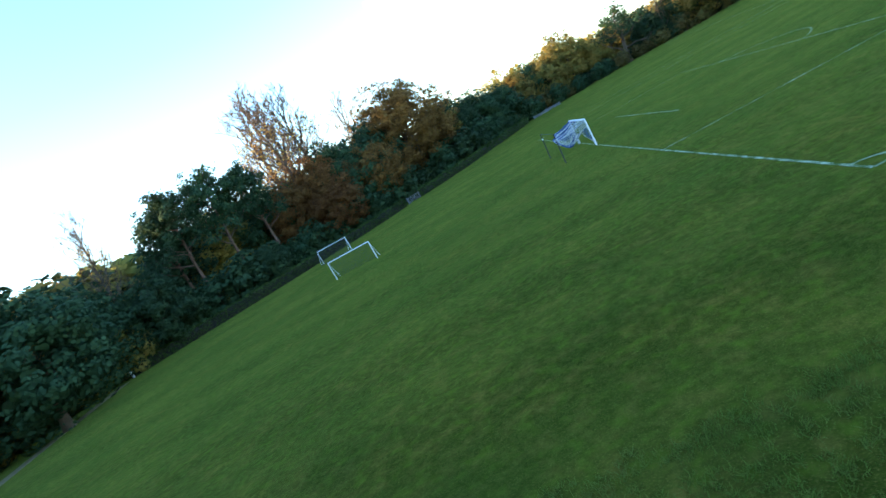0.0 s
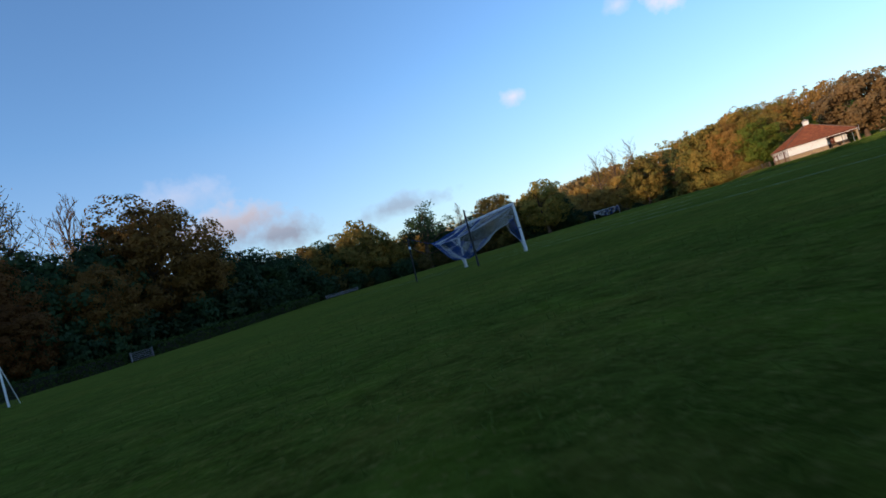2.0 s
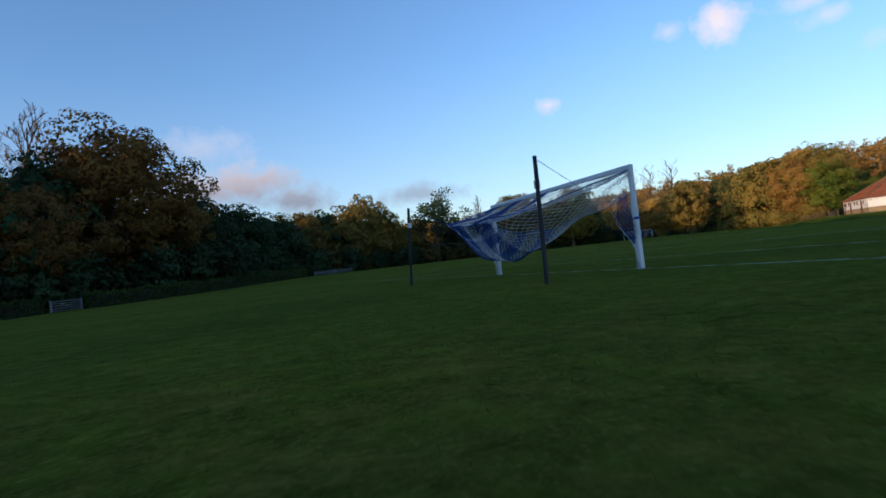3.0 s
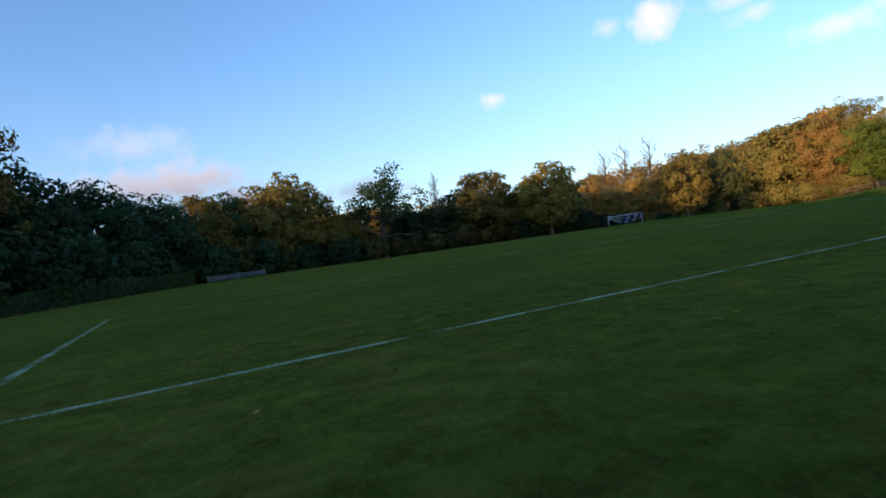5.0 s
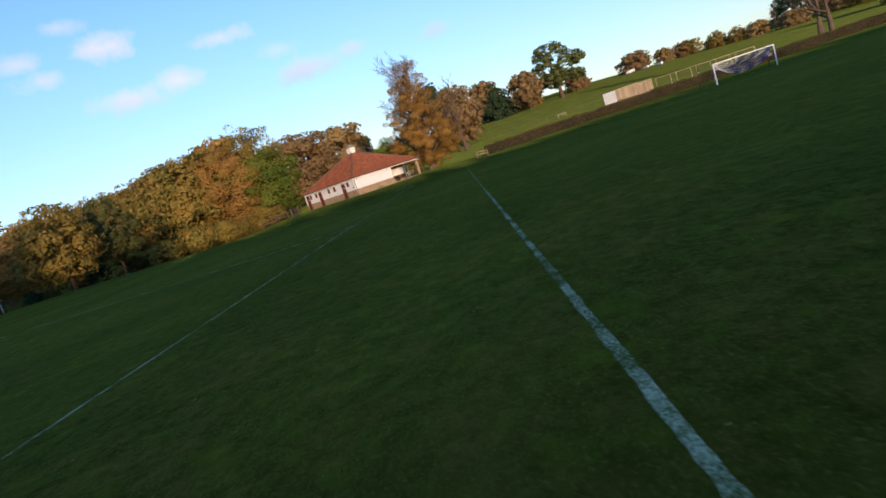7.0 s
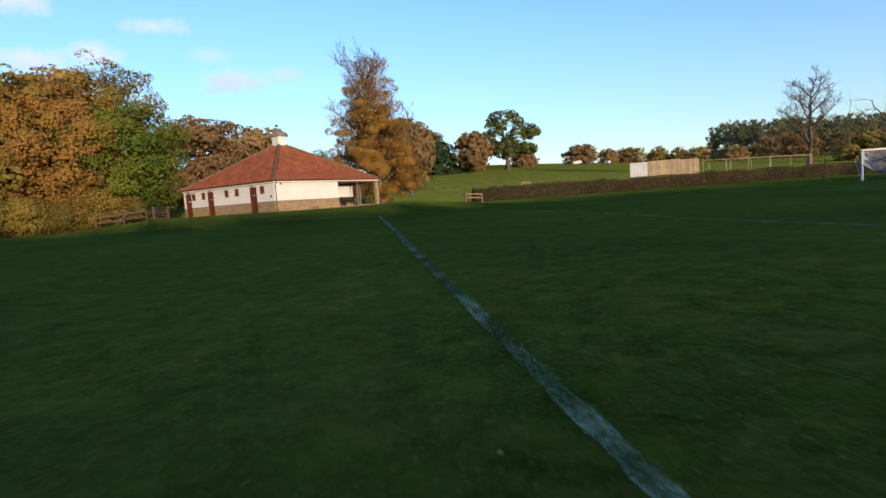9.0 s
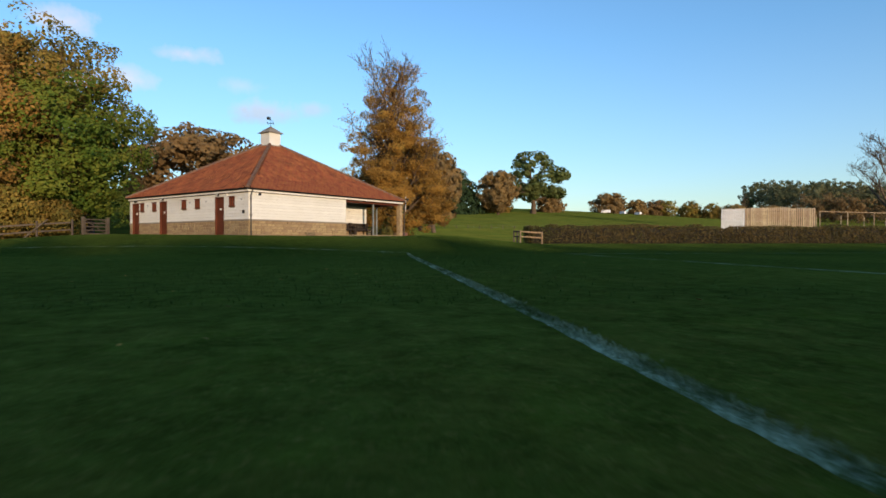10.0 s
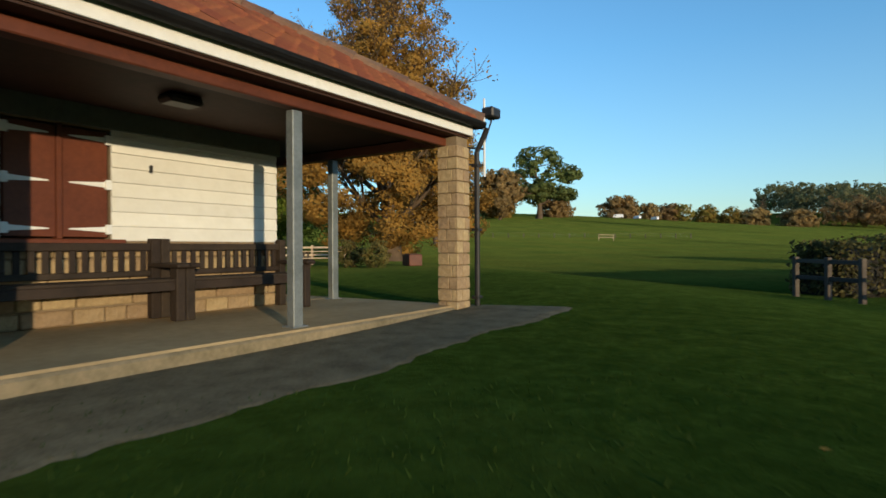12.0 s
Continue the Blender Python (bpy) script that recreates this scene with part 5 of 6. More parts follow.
# the west wood carried on by added, unseen trees; heights set to shade the field
rng = random.Random(77)
for i in range(16):
    plant(rng.choice(("olive", "green", "dark", "olive2")), -66 + rng.uniform(-5, 5), 40 - i * 9 + rng.uniform(-2, 2), rng.uniform(19.8, 20.5) if i > 1 else 19.0, 1.35, lod=3)
plant("dark", -67, 47, 18.6, 1.4, lod=3)
plant("olive", -68, 35, 19.0, 1.4, lod=3)
for x, y, h in ((-71, 28, 19.9), (-71, 41, 19.6), (-72, 52, 19.4), (-72, 60, 19.0)):
    plant("dark", x, y, h, 1.55, lod=3)
for x, y, h in ((-76, 33, 20.2), (-76, 39, 20.2), (-76, 45, 20.2), (-77, 50, 20.0), (-77, 56, 20.0), (-76, 26, 20.6)):
    plant("olive", x, y, h, 1.5, lod=3)
for x, y, h in ((-52, 124, 18), (-46, 134, 18), (-40, 144, 18), (-34, 152, 17), (-58, 112, 18)):
    plant("olive2", x, y, h, 1.5, lod=2)
for i in range(8):
    plant(("dark", "olive")[i % 2], -74, 23 - i * 9, 20.7, 1.5, lod=3)
for y in (148, 158, 168, 178, 188):
    plant("dark", -66, y, 20, 1.6, lod=3)
for i in range(7):
    plant(("dark", "olive")[i % 2], -80, 62 + i * 8, 21, 1.6, lod=3)
for i in range(9):
    plant(rng.choice(("olive", "dark", "olive2")), -74 + rng.uniform(-4, 4), 95 - i * 10 + rng.uniform(-2, 2), rng.uniform(15, 17), 1.25, lod=3)


def woodland(name, label, n, place, leaf, h0, h1, seed, count=858, size=0.36):
    """A far wood in one piece: crowns packed over the slope, with gaps and an uneven top."""
    rs = np.random.RandomState(seed)
    quads = []
    for i in range(n):
        x, y = place(rs)
        hgt = rs.uniform(h0, h1)
        r_ = hgt * rs.uniform(0.3, 0.42)
        c = lobed(rs, 39, r_, r_, hgt * 0.46, np.array([x, y, gz(x, y) + hgt * 0.47]), 0.62, lobes=13, low=gz(x, y))
        quads.append(leaf_clumps(rs, c, 1.25, count // 39, size))
    q = np.concatenate(quads)
    tagged(part(name, array_mesh(name, q, np.arange(len(q)).reshape(-1, 4)), leaf), label, "woodland", kind="stuff")


def hillside(rs):
    x = rs.uniform(112, 290)
    return x, rs.uniform(150 + 0.3 * (x - 155) if x > 155 else 205, 265)


woodland("hill_woodland", "golden brown autumn wood on the far hillside", 90, hillside, LEAF_GOLD, 13.5, 18.5, 51)
woodland("hill_woodland_olive", "olive green and brown wood on the far hillside", 55, lambda rs: (rs.uniform(165, 290), rs.uniform(185, 260)), LEAF_OLIVE, 13.5, 18.5, 52)
woodland("far_woodland", "hazy brown wood on the distant northern hill", 110, lambda rs: (rs.uniform(-40, 260), rs.uniform(300, 400)), LEAF_BROWN, 11, 15, 54, 390, 0.75)
woodland("north_woodland", "tall golden olive wood rising behind the far boundary", 24, lambda rs: (rs.uniform(-2, 50), rs.uniform(238, 285)), LEAF_OLIVE, 20.5, 24, 61, 390, 0.6)
woodland("north_woodland_edge", "golden wood rising behind the far boundary", 20, lambda rs: (rs.uniform(50, 96), rs.uniform(238, 285)), LEAF_GOLD, 16, 19.5, 62, 390, 0.6)
woodland("park_woodland", "dark mixed wood on the park skyline", 120, lambda rs: (rs.uniform(335, 420), rs.uniform(-270, -118)), LEAF_WOOD, 14, 21, 53, 700, 0.55)
woodland("park_woodland_edge", "brown trees along the edge of the park wood", 30, lambda rs: (rs.uniform(318, 338), rs.uniform(-230, -108)), LEAF_BROWN, 10, 17, 58, 700, 0.45)


# ---- hedges ----
def hedge(label, pts, h, w, leaf, per_m=260, size=0.1, seed=3):
    """A clipped hedge: a solid, near-black core under a skin of small leaves."""
    rs = np.random.RandomState(seed)
    t = thing("hedge", label, "hedge")
    core = bmesh.new()
    cs = []
    rows = []
    for (x0, y0), (x1, y1) in zip(pts, pts[1:]):
        n = max(1, int(math.hypot(x1 - x0, y1 - y0) / 0.8))
        rows += [(x0 + (x1 - x0) * i / n, y0 + (y1 - y0) * i / n, (x1 - x0), (y1 - y0)) for i in range(n)]
    rows.append((*pts[-1], *rows[-1][2:]))
    prev = None
    for i, (x, y, dx, dy) in enumerate(rows):
        d = Vector((dx, dy, 0)).normalized()
        s = Vector((-d.y, d.x, 0))
        hh = h * (1 + 0.16 * noise.noise(Vector((x * 0.35, y * 0.35, seed))) + 0.12 * noise.noise(Vector((x * 1.3, y * 1.3, seed))))
        ww = w * (1 + 0.15 * noise.noise(Vector((x * 0.5, y * 0.5, seed + 5))))
        z = gz(x, y)
        ring = [core.verts.new((x + s.x * k * ww / 2, y + s.y * k * ww / 2, z + q)) for k, q in ((-0.78, -0.1), (-0.86, hh * 0.6), (-0.62, hh * 0.9), (0.62, hh * 0.9), (0.86, hh * 0.6), (0.78, -0.1))]
        if prev:
            for k in range(5):
                core.faces.new((prev[k], prev[k + 1], ring[k + 1], ring[k]))
        else:
            core.faces.new(ring)
        prev = ring
        n = int(per_m * 0.8)
        along_ = rs.uniform(0, 0.8, n)
        per = rs.uniform(0, 1, n)
        side = np.where(per < 0.36, -1, np.where(per > 0.64, 1, 0))
        across = np.where(side == 0, rs.uniform(-0.5, 0.5, n), side * 0.5) * ww + rs.normal(size=n) * 0.06
        zz = np.where(side == 0, hh + rs.normal(size=n) * 0.05, rs.uniform(0.02, hh, n))
        cs.append(np.stack([x + d.x * along_ + s.x * across, y + d.y * along_ + s.y * across, z + zz], -1))
    core.faces.new(prev[::-1])
    for x, y, dx, dy in (rows[0], rows[-1]):
        d = Vector((dx, dy, 0)).normalized() * (-1 if (x, y) == pts[0] else 1)
        n = int(per_m * 1.2)
        a, zz, out = rs.uniform(-0.5, 0.5, n) * w, rs.uniform(0.05, 1.02, n) * h, rs.uniform(-0.05, 0.25, n)
        cs.append(np.stack([x + d.x * out - d.y * a, y + d.y * out + d.x * a, gz(x, y) + zz], -1))
    part("twig_core", core, HEDGE_CORE, t, "dark solid core inside the hedge")
    q = leaf_cloud(rs, np.concatenate(cs), 0.08, 1, size)
    part("foliage", array_mesh("foliage", q, np.arange(len(q)).reshape(-1, 4)), leaf, t)
    return t


hedge("long clipped green hedge in front of the wood", [(-57, 68.5), (-46, 76), (-36, 84), (-27, 93), (-19.6, 103.4)], 1.5, 1.4, LEAF_CLIPPED, 230, 0.14, 3)
hedge("long clipped green hedge in front of the wood", [(-16, 107.5), (-6, 118), (4, 133), (11, 144)], 1.5, 1.4, LEAF_CLIPPED, 230, 0.14, 4)
hedge("untrimmed brown and green hawthorn hedge by the field", [(118.3, 84.3), (119, 72), (119.2, 60), (120, 40), (123, 15), (128, -15)], 1.45, 1.7, LEAF_HEDGE, 760, 0.075, 5)

hedge("dark overgrown thicket along the far boundary", [(10, 157), (30, 169), (55, 175), (80, 173), (97, 177), (112, 176)], 3.4, 2.2, LEAF_DARK, 90, 0.34, 6)


# ---- fences and gates ----
def rail_fence(label, pts, h, rails, mat, post=0.1, name="wooden_fence", step=None):
    """Posts at pts with rails between them."""
    f = thing(name, label, "fence")
    zs = [gz(x, y) for x, y in pts]
    for (x, y), z in zip(pts, zs):
        part("post", cube(x - post / 2, x + post / 2, y - post / 2, y + post / 2, z - 0.2, z + h, 0.012), mat, f)
    for i in range(len(pts) - 1):
        a, b = Vector((*pts[i], zs[i])), Vector((*pts[i + 1], zs[i + 1]))
        L = (b - a).length
        q = (b - a).to_track_quat("X", "Z").to_matrix().to_4x4()
        for r_ in rails:
            part("rail", cube(0.03, L - 0.03, -0.025, 0.02, r_ - 0.05, r_ + 0.05, 0.01), mat, f, m=Matrix.Translation(a) @ q)
    return f


rail_fence("dark weathered two-rail fence at the hedge end", [(117.45, 85.75), (116.5, 85.7), (115.6, 85.67)], 1.0, (0.5, 0.9), FENCEWOOD, 0.12)
TANWOOD = material("tan_weathered_rails", (0.20, 0.13, 0.07), (0.42, 0.29, 0.165), 5.0, 0.85, 0.004, 30)
rail_fence("tan weathered two-rail wooden barrier in front of the hedge", [(113.25, 86.26), (113.25, 84.6)], 0.92, (0.47, 0.84), TANWOOD, 0.09)
rail_fence("pale wooden rail fence beyond the pavilion porch", [(131.6, 102.2), (132.9, 100.6), (134.1, 99.0), (135.3, 97.4)], 1.0, (0.5, 0.88), PALEWOOD, 0.1)
rail_fence("weathered wooden rail fence under the trees", [(108.3, 119.6), (109.0, 117.6), (109.9, 116.0)], 1.1, (0.45, 0.9), FENCEWOOD)
prop = thing("fence_rail", "broken wooden rail leaning against the fence", "rail")
part("rail", rod((108.55, 118.25, gz(108.55, 118.25) - 0.02), (109.05, 117.0, gz(109.05, 117.0) + 1.15), 0.05, 0.04, 7), FENCEWOOD, prop)


def field_gate(label, m, w=3.0, h=1.15, mat=None, name="field_gate"):
    """A five-bar gate between two posts; local x across the opening."""
    mat = mat or FENCEWOOD
    g = thing(name, label, "gate", m)
    for s in (0, w):
        part("post", cube(s - 0.08, s + 0.08, -0.08, 0.08, -0.2, h + 0.12, 0.015), mat, g)
    for k in range(5):
        z = 0.18 + (h - 0.22) * k / 4
        part("bar", cube(0.08, w - 0.08, -0.02, 0.02, z - 0.035, z + 0.035, 0.006), mat, g)
    for x in (0.13, w - 0.13):
        part("stile", cube(x - 0.04, x + 0.04, -0.03, 0.03, 0.12, h + 0.02, 0.006), mat, g)
    for a, b in (((0.15, 0.2), (w - 0.15, h - 0.05)), ((0.15, h - 0.05), (w - 0.15, 0.2))):
        part("brace", rod((a[0], 0.03, a[1]), (b[0], 0.03, b[1]), 0.022, n=5), mat, g)
    return g


GALV = material("galvanised_gate_tube", (0.10, 0.105, 0.105), (0.20, 0.205, 0.205), 4.0, 0.55, metal=0.2)
rail_fence("low pale rail hurdle standing in the pasture", [(193.6, 58.2), (192.7, 56.1)], 1.0, (0.55, 0.95), PALEWOOD, 0.09, "hurdle")
field_gate("weathered wooden five-bar gate beside the pavilion", pose(110.4, 115.6, gz(110.4, 115.6), 0, 0, -22), 1.9)
field_gate("grey weathered five-bar gate in the hedge gap", pose(-18.6, 104.9, gz(-18, 105), 0, 0, 46), 3.2, 1.15, GALV)
field_gate("dull galvanised field gate at the field corner", pose(13.6, 145.6, gz(12, 145), 0, 0, 18), 3.8, 0.75, GALV)
field_gate("dull galvanised field gate at the field corner", pose(17.5, 146.9, gz(16, 146), 0, 0, 18), 3.8, 0.75, GALV)

f = thing("pasture_fence", "row of weathered wooden fence posts across the pasture", "fence")
for i in range(22):
    x, y = 207 - i * 0.35, 95 - i * 2.7
    z = gz(x, y)
    part("post", cube(x - 0.07, x + 0.07, y - 0.07, y + 0.07, z - 0.2, z + 0.85, 0.015), FENCEWOOD, f)
wire = bmesh.new()
for hh in (0.35, 0.62, 0.88):
    for i in range(21):
        a = (207 - i * 0.35, 95 - i * 2.7)
        b = (207 - (i + 1) * 0.35, 95 - (i + 1) * 2.7)
        tube(wire, (*a, gz(*a) + hh), (*b, gz(*b) + hh), 0.004, n=3, caps=False)
part("wire", wire, GALV, f)


# ---- cars on the skyline ----
CARPAINT = material("white_car_paint", (0.7, 0.7, 0.7), (0.8, 0.8, 0.8), 2.0, 0.35, spec=0.5)
CARGLASS = material("dark_car_glass", (0.02, 0.022, 0.025), (0.04, 0.042, 0.045), 2.0, 0.15, spec=0.5)
TYRE = material("car_tyre_rubber", (0.015, 0.015, 0.015), (0.03, 0.03, 0.03), 4.0, 0.9)


def parked_van(m):
    """Small white panel van; local x along its length."""
    v = thing("parked_van", "white van parked under the ridge trees", "van", m, "vans on the ridge")
    bm = cube(-2.6, 2.6, -0.95, 0.95, 0.35, 2.0, 0.12)
    for k in bm.verts:
        if k.co.x > 2.0 and k.co.z > 1.2:
            k.co.x -= 0.7
    part("body", bm, CARPAINT, v)
    part("windscreen", cube(1.72, 1.95, -0.8, 0.8, 1.25, 1.8, 0.03), CARGLASS, v, "dark windscreen")
    for sy in (-1, 1):
        part("side_window", cube(0.9, 1.6, sy * 0.955 - 0.01, sy * 0.955 + 0.01, 1.25, 1.75, 0.005), CARGLASS, v, "dark side window")
        for x in (-1.7, 1.7):
            part("wheel", rod((x, sy * 0.72, 0.34), (x, sy * 0.97, 0.34), 0.34, n=14), TYRE, v)
    return v


van = parked_van(pose(324, -6, gz(324, -6), 0, 0, 66) @ Matrix.Scale(0.8, 4))
for x, y in ((322.6, -13.5), (318, -18.6)):
    copy_thing(van, pose(x, y, gz(x, y), 0, 0, 20) @ Matrix.Scale(0.8, 4))


# ---- cricket sight screen and court fence behind the hedge ----
def sight_screen():
    a, b = Vector((125.7, 62.5, 0)), Vector((121.9, 55.3, 0))
    d = (b - a).normalized()
    L = (b - a).length
    z = gz(123, 58) - 0.28
    s = thing("sight_screen", "tall slatted wooden cricket sight screen, one end painted white", "screen", Matrix.Translation((a.x, a.y, z)) @ d.to_track_quat("X", "Z").to_matrix().to_4x4())
    n = 46
    for i in range(n):
        x = L * (i + 0.5) / n
        top = 3.72 if x < 0.26 * L else (3.78 if x < 0.74 * L else 3.66)
        mat = WHITE if x < 0.26 * L else PALEWOOD
        part("slat", cube(x - 0.065, x + 0.065, -0.03, 0.0, 0.5, top, 0.004), mat, s)
    for zz in (0.7, 2.0, 3.4):
        part("rail", cube(0, L, 0.0, 0.05, zz - 0.05, zz + 0.05), FENCEWOOD, s)
    for x in (0.1, 0.26 * L, 0.5 * L, 0.74 * L, L - 0.1):
        part("upright", cube(x - 0.04, x + 0.04, 0.05, 0.13, -0.1, 3.6, 0.01), FENCEWOOD, s)
        part("brace", rod((x, 0.1, 2.6), (x, 1.6, 0.0), 0.035, n=6), FENCEWOOD, s)
    return s


sight_screen()
court = thing("court_fence", "tall pale metal court fence with top rail", "fence")
pts = [(122.2 + k * 0.95, 54.6 - k * 3.75) for k in range(6)]
for x, y in pts:
    part("post", rod((x, y, gz(x, y) - 0.1), (x, y, gz(x, y) + 3.1), 0.04, n=6), PALEWOOD, court)
for (x0, y0), (x1, y1) in zip(pts, pts[1:]):
    part("top_rail", rod((x0, y0, gz(x0, y0) + 3.08), (x1, y1, gz(x1, y1) + 3.08), 0.03, n=6), PALEWOOD, court)
for k in range(5):
    x, y = 127.0 + k * 1.5, 54.0 - k * 4.2
    part("post", rod((x, y, gz(x, y) - 0.1), (x, y, gz(x, y) + 3.0), 0.04, n=6), PALEWOOD, court)
part("mesh", net_mesh("mesh", lambda u, v: (pts[0][0] + (pts[-1][0] - pts[0][0]) * u, pts[0][1] + (pts[-1][1] - pts[0][1]) * u, gz(pts[0][0] + 4.75 * u, pts[0][1] - 18.75 * u) + 3.05 * v), 60, 10, None, 0.006), None, court)

# things under the lime tree
def picnic_table(m):
    t = thing("picnic_table", "pale weathered wooden picnic table with fixed benches", "picnic table", m)
    for k in range(5):
        part("top_board", cube(-0.9, 0.9, -0.36 + k * 0.145, -0.225 + k * 0.145, 0.71, 0.75, 0.008), PALEWOOD, t)
    for s in (-1, 1):
        for k in range(2):
            y = s * (0.58 + k * 0.145)
            part("seat_board", cube(-0.9, 0.9, y - 0.067, y + 0.067, 0.42, 0.455, 0.008), PALEWOOD, t)
    for x in (-0.65, 0.65):
        part("cross_beam", cube(x - 0.03, x + 0.03, -0.78, 0.78, 0.33, 0.42, 0.006), FENCEWOOD, t)
        part("top_batten", cube(x - 0.03, x + 0.03, -0.34, 0.34, 0.63, 0.71, 0.006), FENCEWOOD, t)
        for s in (-1, 1):
            part("leg", rod((x + 0.05, s * 0.62, 0.0), (x + 0.05, s * 0.25, 0.71), 0.045, n=4), FENCEWOOD, t)
    return t


picnic_table(pose(130.6, 98.3, gz(130.6, 98.3), 0, 0, 78))
plant("shrub", 128.5, 95.9, 1.2, 0.9)
plant("shrub", 130.5, 97.0, 1.3, 0.9)
trough = thing("stone_trough", "reddish weathered planting trough on the grass", "trough", pose(129.8, 94.3, gz(129.8, 94.3), 0, 0, 10))
bm = cube(-0.6, 0.6, -0.3, 0.3, 0, 0.5, 0.03)
part("body", bm, MAROON, trough)
part("soil", cube(-0.52, 0.52, -0.23, 0.23, 0.5, 0.53, 0.01), BARK, trough)

STRAW = material("dry_worn_grass", (0.026, 0.040, 0.010), (0.072, 0.080, 0.024), 6.0, 0.95)


def dry_streak(pts, n, seed):
    """Short dry blades lying in a ragged streak."""
    rs = np.random.RandomState(seed)
    f = rs.random(n) * (len(pts) - 1)
    k = np.minimum(f.astype(int), len(pts) - 2)
    P = np.array(pts)
    p = P[k] + (P[k + 1] - P[k]) * (f - k)[:, None] + rs.normal(size=(n, 2)) * (0.04 + 0.07 * np.abs(np.sin(f * 5.0 + seed)))[:, None]
    x, y = p[:, 0], p[:, 1]
    c = np.stack([x, y, ground_z(x, y) + rs.uniform(0.004, 0.03, n)], -1)
    q = leaf_cloud(rs, c, 0.0, 1, 0.015).reshape(-1, 4, 3)
    q[:, :, 2] = c[:, None, 2] + (q[:, :, 2] - c[:, None, 2]) * 0.5
    tagged(part("dry_grass", array_mesh("dry_grass", q.reshape(-1, 3), np.arange(4 * n).reshape(-1, 4)), STRAW), "ragged streak of dry trodden grass on the lawn", "grass", kind="stuff")


dry_streak([(100.78, 97.95), (100.86, 97.7), (101.0, 97.5)], 700, 1)
dry_streak([(100.92, 97.3), (101.0, 97.05), (101.14, 96.85)], 1000, 2)
dry_streak([(101.3, 96.3), (101.36, 96.05), (101.32, 95.8)], 800, 3)

# path and white post at the edge of the wood
strip("gravel_path", [(-50, 20), (-51.5, 36), (-54.5, 52), (-57, 66)], 1.8, TARMAC, "grey gravel path along the edge of the wood", "path", lift=0.02)
mark = thing("marker_post", "short white marker post beside the path", "post", pose(-56.5, 67.6, gz(-56.5, 67.6)))
part("post", cube(-0.12, 0.12, -0.12, 0.12, -0.1, 0.9, 0.02), WHITE, mark)
part("cap", cube(-0.15, 0.15, -0.15, 0.15, 0.9, 0.96, 0.02), WHITE, mark)


# ---- grass blades and fallen leaves by the way ----
def scatter(n, pts, width, seed):
    rs = np.random.RandomState(seed)
    seg = np.array([math.hypot(b[0] - a[0], b[1] - a[1]) for a, b in zip(pts, pts[1:])])
    k = rs.choice(len(seg), n, p=seg / seg.sum())
    t = rs.random(n)
    P0, P1 = np.array(pts)[:-1], np.array(pts)[1:]
    d = (P1 - P0)[k]
    p = P0[k] + d * t[:, None]
    nrm = np.stack([-d[:, 1], d[:, 0]], -1) / seg[k][:, None]
    return rs, p + nrm * (rs.normal(size=(n, 1)) * width)


WAY = [(-9, 14), (-9, 24), (-4, 40), (6, 63), (13, 79), (22, 89), (35, 94), (55, 97), (80, 97), (108, 96.5)]


def build_blades(n, way, mat, seed):
    rs, p = scatter(n, way, 2.6, seed)
    x, y = p[:, 0], p[:, 1]
    z = ground_z(x, y)
    a = rs.uniform(0, 2 * np.pi, n)
    w = rs.uniform(0.003, 0.007, n)
    h = rs.uniform(0.015, 0.042, n)
    lean = rs.normal(size=(n, 2)) * 0.018
    v0 = np.stack([x - np.cos(a) * w, y - np.sin(a) * w, z - 0.005], -1)
    v1 = np.stack([x + np.cos(a) * w, y + np.sin(a) * w, z - 0.005], -1)
    v2 = np.stack([x + lean[:, 0], y + lean[:, 1], z + h], -1)
    me = array_mesh("grass_blades", np.stack([v0, v1, v2], 1).reshape(-1, 3), np.arange(3 * n).reshape(-1, 3))
    tagged(part("grass_blades", me, mat), "short damp mown grass blades", "grass", kind="stuff")


BLADE = leaf_material("grass_blade", [(0.075, 0.118, 0.017), (0.095, 0.138, 0.023), (0.120, 0.148, 0.031), (0.150, 0.150, 0.038)], passing=0.5)
# darker copy of the blade colours for the lawn with painted shade
SHADED_BLADE = leaf_material("shaded_grass_blade", [(0.030, 0.064, 0.009), (0.040, 0.076, 0.012), (0.054, 0.080, 0.015), (0.070, 0.078, 0.018)], passing=0.45)
build_blades(52000, WAY[:8], BLADE, 8)
build_blades(18000, [(76, 97), (84, 97), (108, 96.5)], SHADED_BLADE, 12)


def build_fallen(n=420):
    rs, p = scatter(n, WAY[3:], 5.0, 9)
    c = np.stack([p[:, 0], p[:, 1], ground_z(p[:, 0], p[:, 1]) + 0.03], -1)
    q = leaf_cloud(rs, c, 0.0, 1, 0.032).reshape(-1, 4, 3)
    q[:, :, 2] = c[:, None, 2] + (q[:, :, 2] - c[:, None, 2]) * 0.35
    tagged(part("fallen_leaves", array_mesh("fallen_leaves", q.reshape(-1, 3), np.arange(4 * n).reshape(-1, 4)), LEAF_ORANGE), "scattered orange fallen leaves on the grass", "leaves", kind="stuff")


build_fallen()


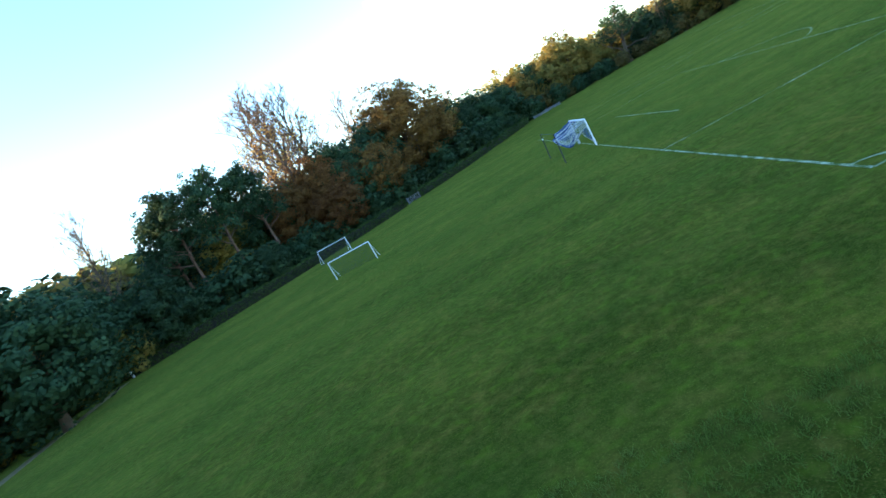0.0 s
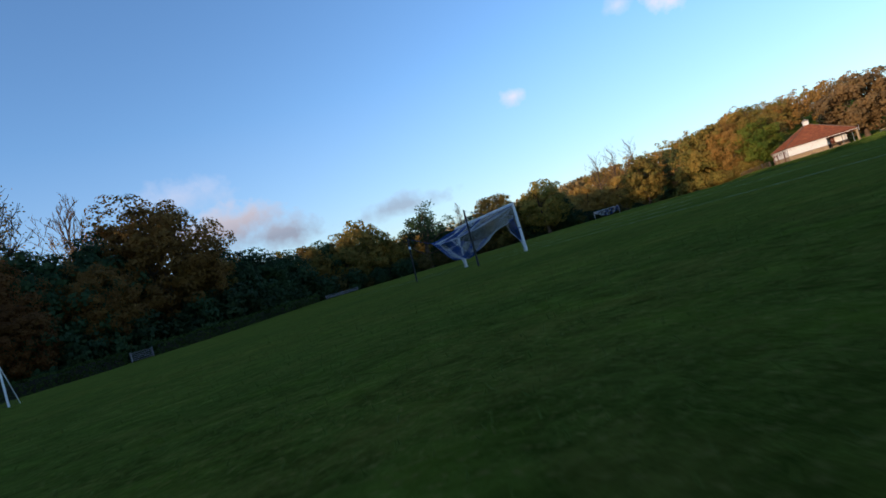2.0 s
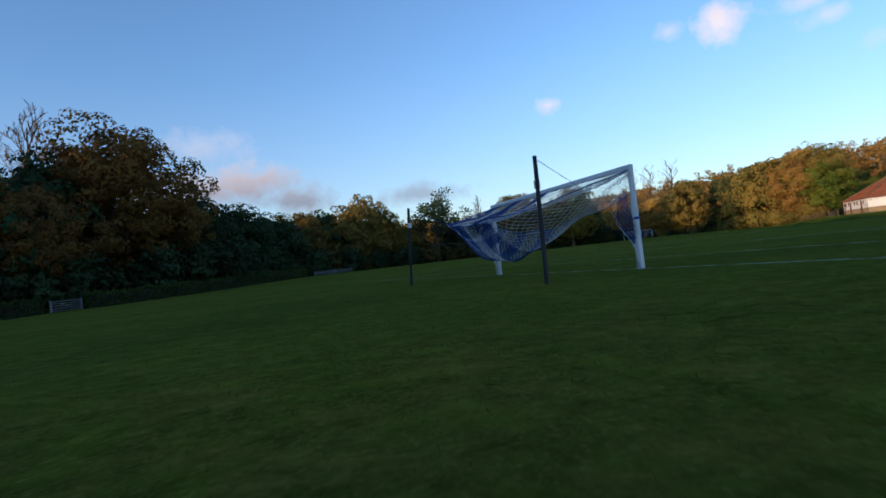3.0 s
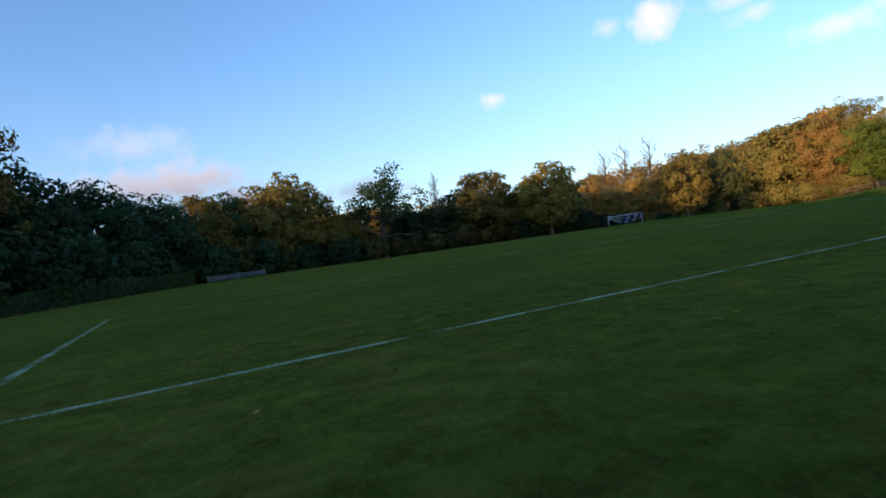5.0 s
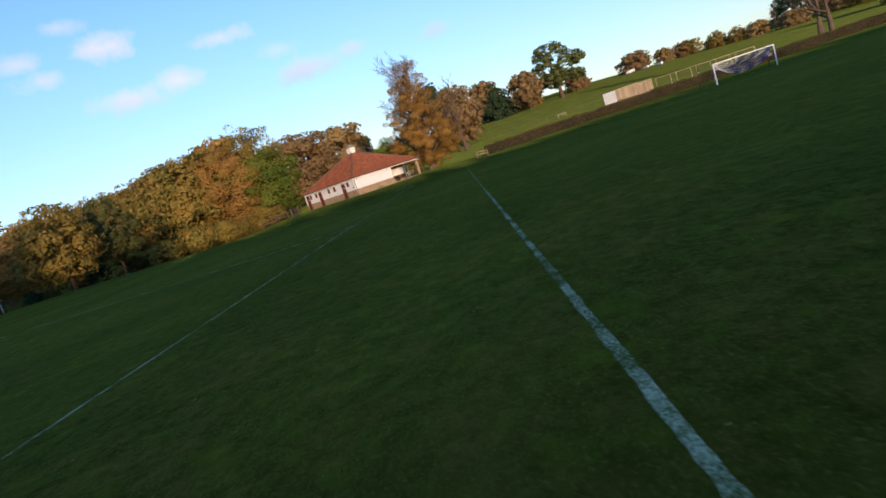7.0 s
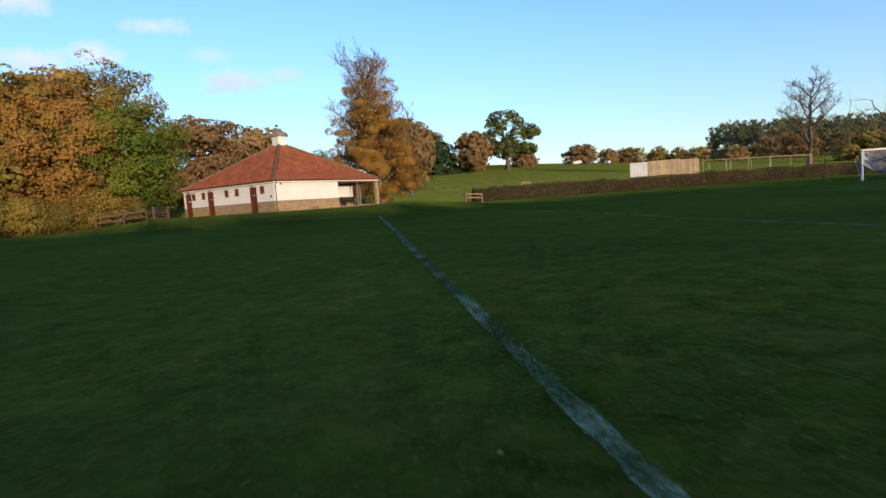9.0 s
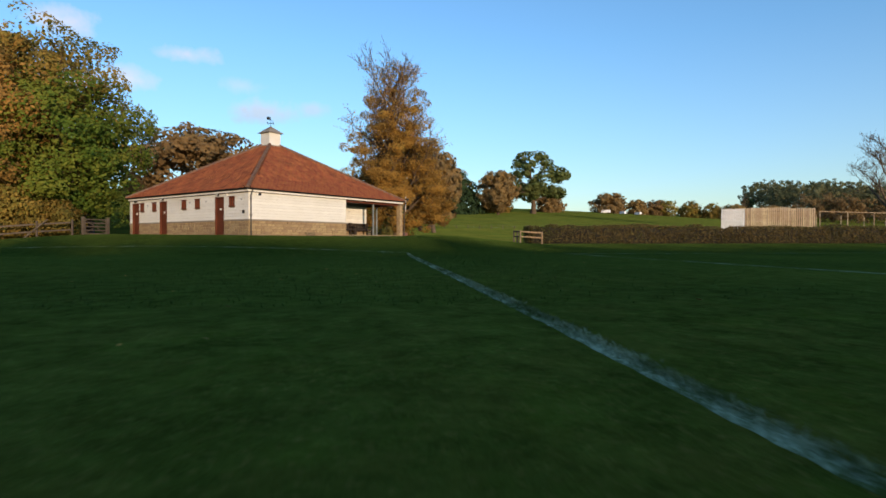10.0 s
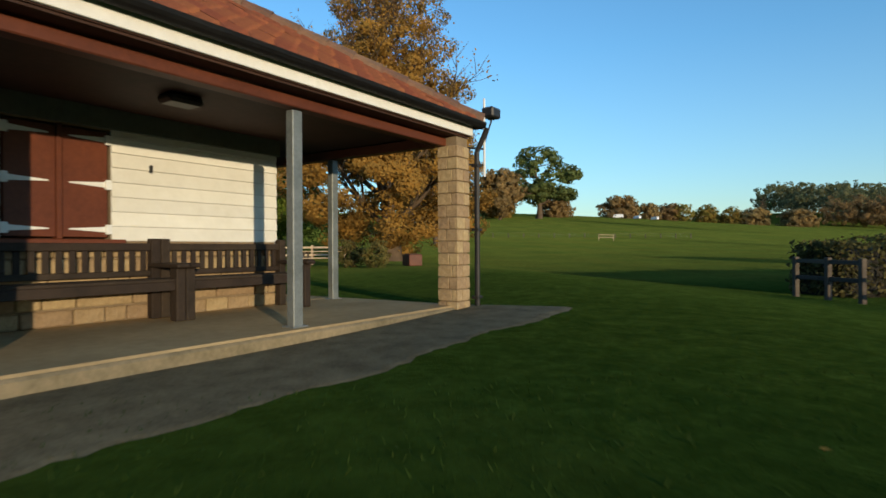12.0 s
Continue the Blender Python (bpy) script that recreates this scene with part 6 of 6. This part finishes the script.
def build_rough(n=26000):
    """Longer unmown grass in tufts on the strip where the way begins."""
    rs = np.random.RandomState(44)
    k = 1500
    cx, cy = rs.uniform(-9, 8, k), 7.85 + 0.25 * np.sin(np.linspace(0, 40, k)) - 6.5 * rs.random(k) ** 1.2
    i = rs.randint(0, k, n)
    x, y = cx[i] + rs.normal(size=n) * 0.07, cy[i] + rs.normal(size=n) * 0.07
    z = ground_z(x, y)
    a = rs.uniform(0, 2 * np.pi, n)
    w, h = rs.uniform(0.005, 0.011, n), rs.uniform(0.05, 0.15, n)
    lean = rs.normal(size=(n, 2)) * 0.07
    v = np.stack([np.stack([x - np.cos(a) * w, y - np.sin(a) * w, z - 0.005], -1), np.stack([x + np.cos(a) * w, y + np.sin(a) * w, z - 0.005], -1), np.stack([x + lean[:, 0], y + lean[:, 1], z + h], -1)], 1)
    me = array_mesh("rough_grass", v.reshape(-1, 3), np.arange(3 * n).reshape(-1, 3))
    tagged(part("rough_grass", me, BLADE), "longer green unmown grass in tufts", "grass", kind="stuff")


build_rough()


def build_painted_blades(n=42000):
    """Blades that took the paint stand up along the touchline that is passed close by."""
    rs = np.random.RandomState(31)
    k = rs.random(n)
    x = np.where(k < 0.8, rs.uniform(44, 94.9, n), 54.12 + rs.normal(size=n) * 0.03)
    y = np.where(k < 0.8, T2 + -0.0025 * (x - 50).clip(0, 40) + rs.normal(size=n) * 0.028, T2 - 0.7 + rs.random(n) * 9)
    z = ground_z(x, y) + 0.01
    a = rs.uniform(0, 2 * np.pi, n)
    w, h = rs.uniform(0.002, 0.0045, n), rs.uniform(0.008, 0.03, n)
    lean = rs.normal(size=(n, 2)) * 0.014
    v = np.stack([np.stack([x - np.cos(a) * w, y - np.sin(a) * w, z], -1), np.stack([x + np.cos(a) * w, y + np.sin(a) * w, z], -1), np.stack([x + lean[:, 0], y + lean[:, 1], z + h], -1)], 1)
    me = array_mesh("painted_grass", v.reshape(-1, 3), np.arange(3 * n).reshape(-1, 3))
    tagged(part("painted_grass", me, CHALK), "grass blades stained with white line paint", "grass", kind="stuff")


build_painted_blades()
